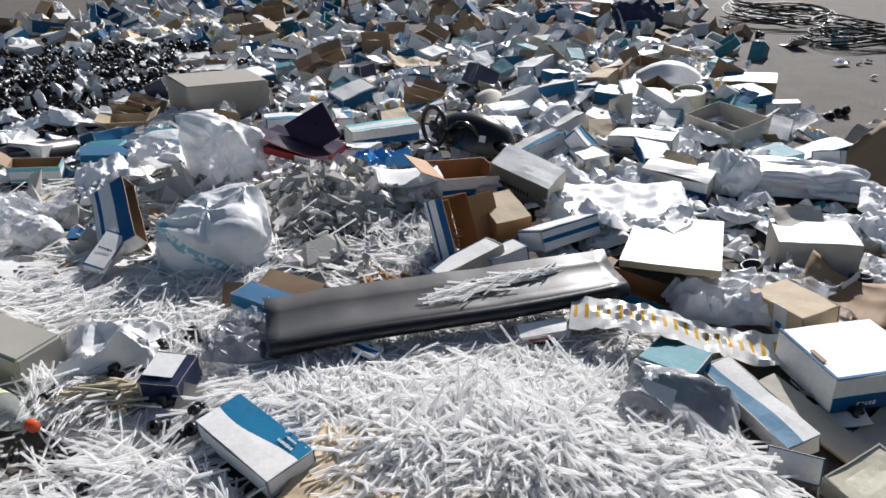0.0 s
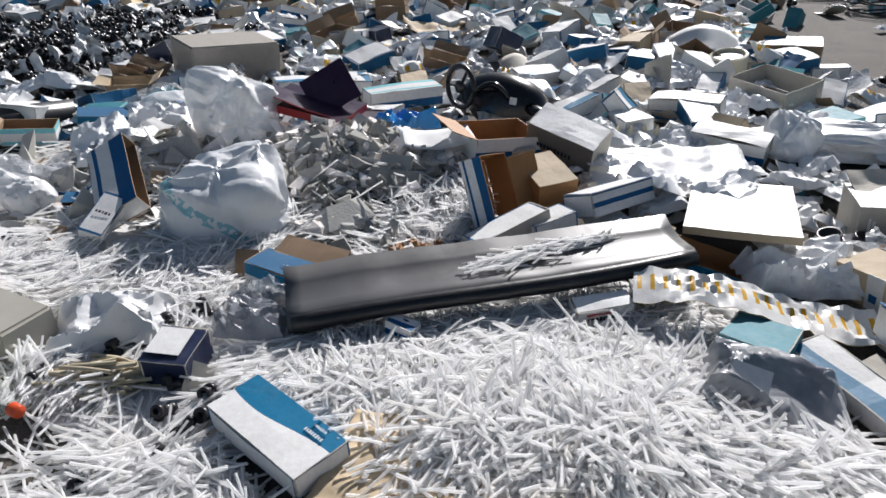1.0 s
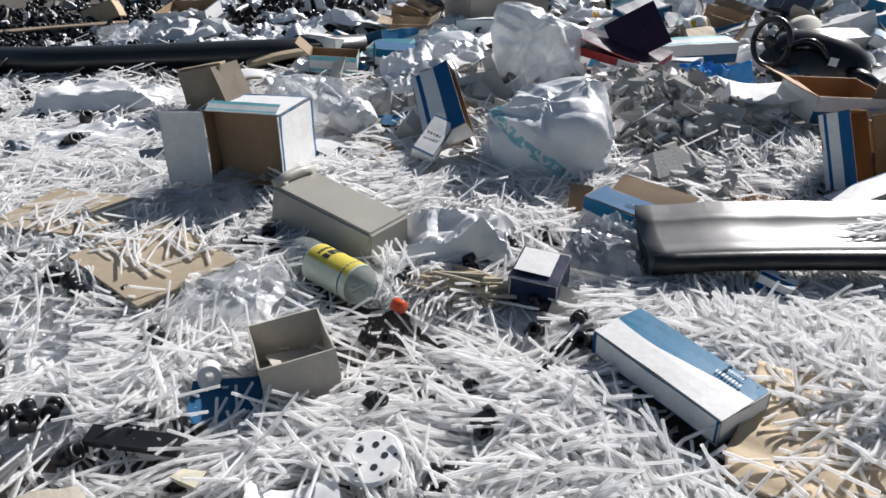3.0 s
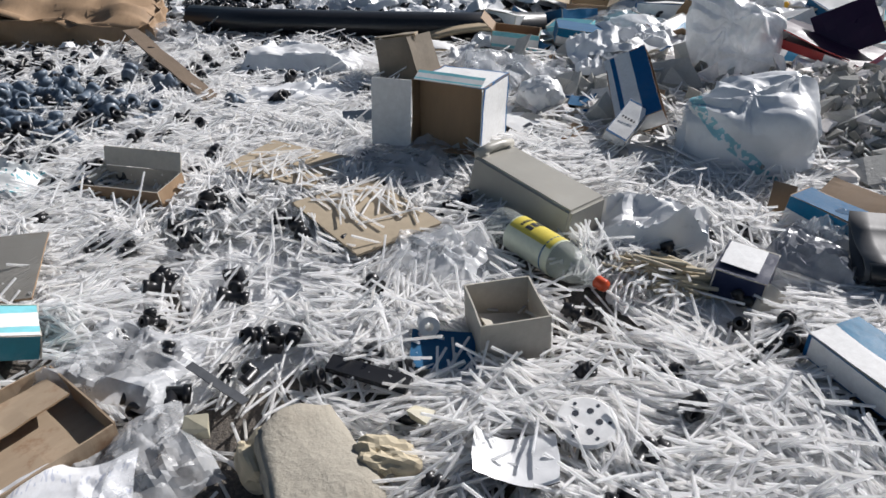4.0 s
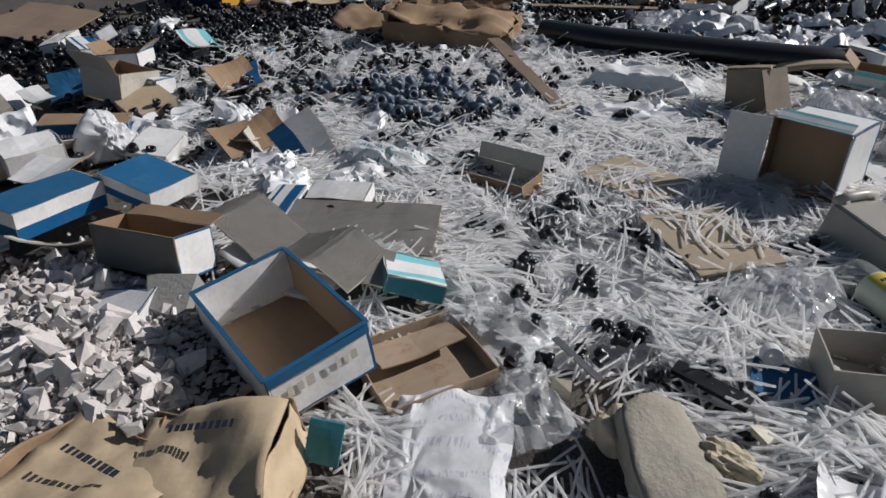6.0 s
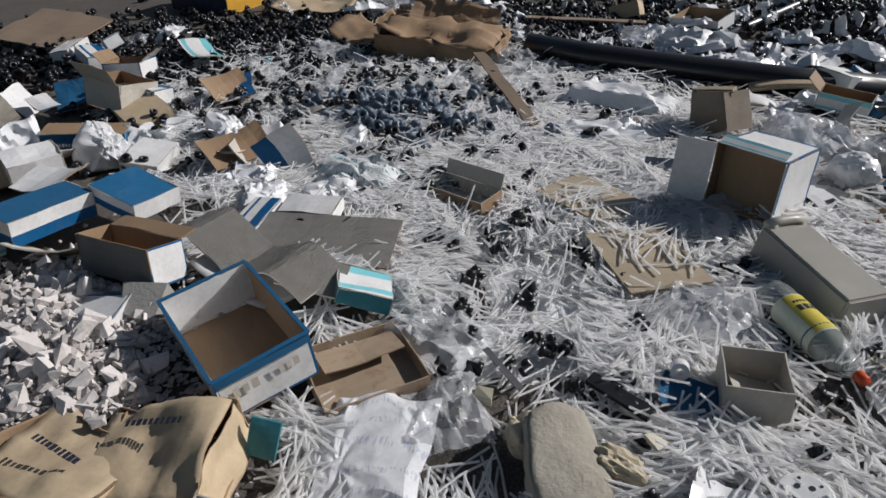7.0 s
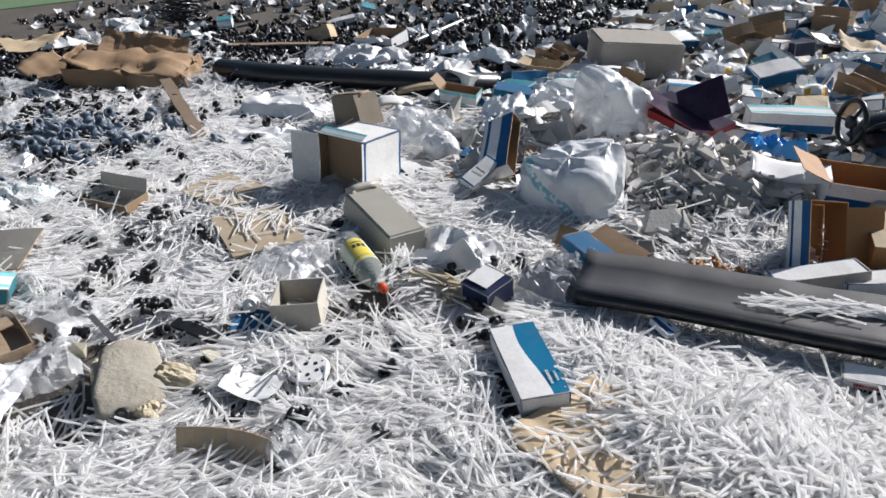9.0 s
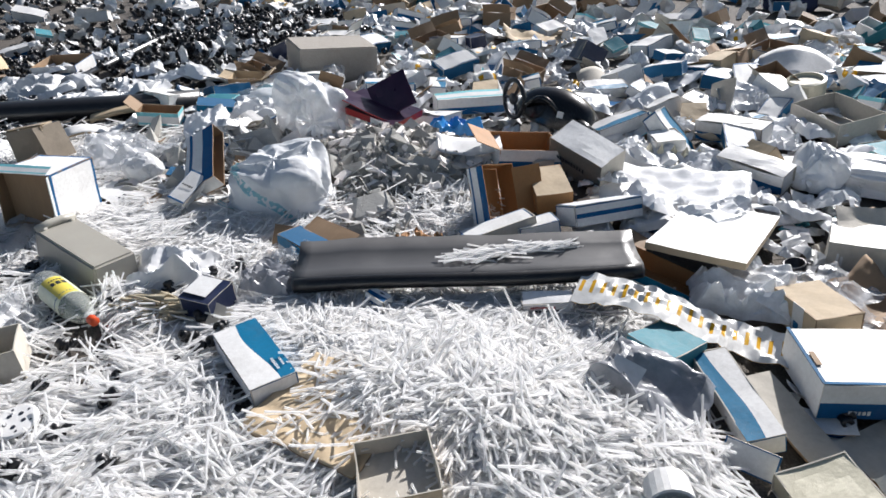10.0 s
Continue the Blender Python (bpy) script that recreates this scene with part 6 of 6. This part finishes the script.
tubes("cream_strands", 60, (-0.97, -0.79, 1.43, 1.53), lambda x, y: bump(x, y, -0.88, 1.48, 0.07, 0.04), 6, "bundle of cream ribbed plastic strands on tubing", lift=0.03, height=lambda x, y: 0.02 + 0.03 * bump(x, y, -0.88, 1.48, 0.06, 0.04), length=(0.07, 0.13), radius=0.005, aim=radians(12), pitch=5, skip=False, mat="foam_skin")

# ---- strewn scraps ----
PAPERS = [mesh_of("paper_scrap", crumple(0.22, 0.16, 0.04 + 0.008 * i, 200 + i, 18, 2.4, 0.0, 0.14), M["paper" if i % 2 else "film"], "creased") for i in range(7)]
FILMS = [mesh_of("plastic_scrap", crumple(0.24, 0.2, 0.07, 220 + i, 20, 2.6, 0.0, 0.14), M["milky" if i % 2 else "clear"], "creased") for i in range(4)]
SPOTTED = [mesh_of("spotted_sheet", crumple(0.22, 0.2, 0.07, 240 + i, 12, 2.5), M["spots"], "creased") for i in range(3)]
CARDS = [mesh_of("card_scrap", slab(0.2, 0.13, 0.004, 6, 5, 0.014, 260 + i, 0.02, 0.012), [M[a], M[b]]) for i, (a, b) in enumerate((("kraft", "kraft"), ("white", "grey"), ("grey", "grey"), ("white", "grey"), ("blue", "grey"), ("band", "kraft"), ("two", "grey"), ("white", "kraft")))]
BITS = [mesh_of("scrap_bit", crumple(0.09, 0.07, 0.03, 280 + i, 6, 2.5), M[a], "creased") for i, a in enumerate(("paper", "film", "paper", "teal", "grey"))]

PROTO = []
for i, (size, looks, mouth, flaps, inner, label) in enumerate((
        ((0.30, 0.13, 0.09), {"top": "white", "front": "band", "all": "edge"}, None, (), "grey", "dented white carton with a blue band"),
        ((0.26, 0.20, 0.11), {"front": "blue", "all": "edge"}, "top", (("right", 40, 0.08), ("left", 55, 0.08)), "kraft", "open blue carton with a brown inside"),
        ((0.22, 0.16, 0.10), "kraft", "top", (("front", 60, 0.07), ("back", 30, 0.07)), "kraft", "open brown kraft carton, flaps up"),
        ((0.28, 0.11, 0.07), {"top": "wave", "all": "edge"}, None, (), "grey", "blue and white carton, dented"),
        ((0.20, 0.16, 0.09), "white", None, (), "grey", "plain white carton among scraps"),
        ((0.24, 0.14, 0.08), {"all": "blue", "top": "edge"}, None, (), "grey", "blue carton with a white top"),
        ((0.24, 0.18, 0.12), {"all": "grey"}, "top", (("back", 35, 0.08),), "kraft", "open grey board carton"),
        ((0.20, 0.15, 0.10), {"all": "tan"}, None, (), "kraft", "closed tan board carton"),
        ((0.18, 0.13, 0.08), {"all": "two", "top": "teal"}, None, (), "grey", "teal and white striped carton"),
        ((0.16, 0.14, 0.12), {"all": "navy"}, None, (), "grey", "dark navy carton among scraps"))):
    PROTO.append(carton(label, pose(-3.0 + i * 0.4, 9.8 + 0.35 * (i % 3), 0.0, 0, 0, 37 * i), size, looks, mouth, flaps, inner, 0.012, 70 + i, group="strewn cartons", spot=False))

rs = random.Random(9)


def on_asphalt(x, y):
    """The clear strip of yard."""
    return (x > 1.95 - 0.1 * (y - 4.5) and 3.6 < y < 7.3) or x > 2.4


def scatter(n, area, make, gap):
    made = tries = 0
    while made < n and tries < n * 30:
        tries += 1
        x, y = area(rs)
        if on_asphalt(x, y) or in_spot(x, y, gap):
            continue
        make(x, y)
        made += 1


def put_carton(x, y):
    ob = copy_thing(PROTO[rs.choice((0, 0, 0, 1, 2, 3, 3, 3, 4, 4, 4, 5, 5, 6, 7, 8, 8, 9))], pose(x, y, heap(x, y) + rs.uniform(0.01, 0.06), rs.gauss(0, 14), rs.gauss(0, 14), rs.uniform(0, 360)))
    k = rs.uniform(0.75, 1.1)
    ob.scale = (k, k, k)
    footprint(x, y, 0.1, 0.08, 0)


def put_scrap(meshes, name, label, category, zup=0.05, lo=0.6, hi=1.3, lean=14):
    def f(x, y):
        ob = new(name, rs.choice(meshes))
        ob.matrix_world = pose(x, y, heap(x, y) + rs.uniform(0.005, zup), rs.gauss(0, lean), rs.gauss(0, lean), rs.uniform(0, 360)) @ Matrix.Scale(rs.uniform(lo, hi), 4)
        tagged(ob, label, category, "strewn scraps")
    return f


def band(x0, x1, y0, y1):
    return lambda r: (r.uniform(x0, x1), r.uniform(y0, y1))


FIELD = band(-2.2, 1.75, 3.1, 6.2)
FAR = band(-5.0, 2.6, 5.8, 10.5)
scatter(125, FIELD, put_carton, 0.045)
scatter(75, FAR, put_carton, 0.03)


def open_box(L, W, H):
    """A small open carton in one mesh, with wall thickness, for the far strew."""
    bm = bmesh.new()
    t = 0.006
    rings = [[bm.verts.new((sx * (L / 2 - d), sy * (W / 2 - d), z)) for sx, sy in ((-1, -1), (1, -1), (1, 1), (-1, 1))] for d, z in ((0, 0), (0, H), (t, H), (t, t))]
    bm.faces.new(rings[0][::-1])
    for a, b in zip(rings, rings[1:]):
        for k in range(4):
            bm.faces.new((a[k], a[(k + 1) % 4], b[(k + 1) % 4], b[k]))
    bm.faces.new(rings[3])
    return mesh_of("far_carton", bm, M["white"])


FAR_BOXES = [open_box(0.28, 0.13, 0.09), open_box(0.2, 0.16, 0.1), open_box(0.24, 0.11, 0.07)]
for i, (key, n, word) in enumerate((("white", 55, "white"), ("blue", 26, "blue"), ("kraft", 26, "brown"), ("teal", 12, "teal"))):
    far_lot = spread(FAR_BOXES, n, FAR, 1.0, 60 + i, word + " open cartons strewn far off", "cartons", "carton_litter", M[key], 0.09)
    far_lot.data.polygons.foreach_set("use_smooth", np.zeros(len(far_lot.data.polygons), dtype=bool))
scatter(14, band(-6.5, -3.2, 2.8, 6.5), put_carton, 0.05)
scatter(9, band(-5.2, -3.0, -0.7, 0.5), put_carton, 0.02)
scatter(6, band(-3.4, -2.5, -0.6, 0.0), put_carton, 0.0)
paper = put_scrap(PAPERS, "paper_scrap", "crumpled white paper scrap", "paper", 0.06)
film = put_scrap(FILMS, "plastic_scrap", "crumpled translucent plastic scrap", "plastic film", 0.05)
spotted = put_scrap(SPOTTED, "spotted_sheet", "white sheet with yellow squares", "packaging", 0.1, 0.7, 1.1, 25)
card = put_scrap(CARDS, "card_scrap", "torn piece of carton board", "cardboard", 0.09, 0.6, 1.4, 24)
small_card = put_scrap(CARDS, "card_scrap", "small torn piece of carton board", "cardboard", 0.05, 0.25, 0.6, 20)
bit = put_scrap(BITS, "scrap_bit", "small torn scrap of paper", "paper", 0.03, 0.5, 1.3)
scatter(115, FIELD, paper, -0.03)
scatter(80, FIELD, card, -0.03)
scatter(40, FIELD, film, 0.0)
scatter(16, FIELD, spotted, -0.03)
spread(BITS[:3], 700, lambda r: FIELD(r), 1.0, 31, "small torn scraps of white paper", "paper", "paper_litter", M["paper"], 0.04)
spread(PAPERS, 260, lambda r: (r.uniform(-5.0, 1.7), r.uniform(5.8, 10.5)), 1.0, 32, "crumpled white paper strewn far off", "paper", "paper_litter", M["paper"], 0.06)
spread(CARDS, 60, FAR, 1.0, 36, "torn brown carton board strewn far off", "cardboard", "card_litter", M["kraft"], 0.09)
scatter(34, band(-3.6, -1.0, 5.6, 7.6), spotted, -0.05)
scatter(45, band(-3.4, -1.4, 3.0, 4.0), paper, 0.0)
scatter(12, band(-2.2, -1.2, 2.3, 3.2), paper, 0.0)
scatter(26, band(-2.0, -1.0, 2.0, 3.0), small_card, 0.0)
scatter(70, band(-1.9, -1.0, 1.95, 2.9), small_card, 0.0)
scatter(90, band(0.2, 1.7, 2.2, 3.3), bit, 0.0)
scatter(40, band(0.2, 1.7, 2.2, 3.3), paper, 0.0)
scatter(30, band(0.3, 1.6, 2.0, 3.3), small_card, 0.0)
scatter(34, band(-5.5, -2.6, 0.6, 3.2), film, 0.0)
scatter(60, band(-5.5, -2.6, 0.6, 3.2), bit, 0.0)
scatter(20, band(-4.5, -2.5, -0.4, 0.9), card, 0.0)
scatter(12, band(-3.6, -2.3, -0.4, 0.9), paper, 0.0)
scatter(12, band(1.0, 1.7, 1.7, 2.2), card, 0.1)
scatter(40, band(0.75, 1.5, 1.35, 2.15), small_card, 0.0)
scatter(12, band(0.7, 1.4, 1.9, 2.2), film, 0.0)
spread(CARDS, 36, band(-6.8, -3.4, 2.5, 6.3), 0.45, 37, "small pale board scraps on the asphalt", "cardboard", "card_litter", M["grey"], 0.05)
spread(BITS[:3], 260, lambda r: (r.uniform(-6.8, -3.2), r.uniform(2.4, 6.4)), 1.0, 34, "white scraps strewn on dark asphalt", "paper", "paper_litter", M["paper"], 0.04)
spread(FIT_BLACK, 380, lambda r: (r.uniform(-6.8, -3.2), r.uniform(2.4, 6.4)), 1.2, 35, "black fittings strewn thinly on the asphalt", "pipe fittings", "fitting_heap", M["black"], 0.03)
for x, y in ((-0.29, 2.09), (-0.25, 2.06), (-0.33, 2.05), (-0.22, 2.10)):
    single("leaf_scrap", crumple(0.05, 0.04, 0.03, int(x * -900), 8, 2.5), M["orange"], pose(x, y, 0.05, 10, -8, 300 * x), "dry rust-brown leaf scrap on tubing", "leaf", smooth="creased")
spread(BITS[:3], 350, ell(-2.85, 4.9, 0.5, 0.6, 20), 0.9, 33, "white paper scraps among black fittings", "paper", "paper_litter", M["paper"], 0.12)
# a few crumbs on the clear asphalt
for _ in range(60):
    x, y = rs.uniform(1.8, 4.0), rs.uniform(3.6, 7.5)
    (bit if rs.random() < 0.7 else card)(x, y) if rs.random() < 0.6 else fitting(x, y, 0.02, 1.4)
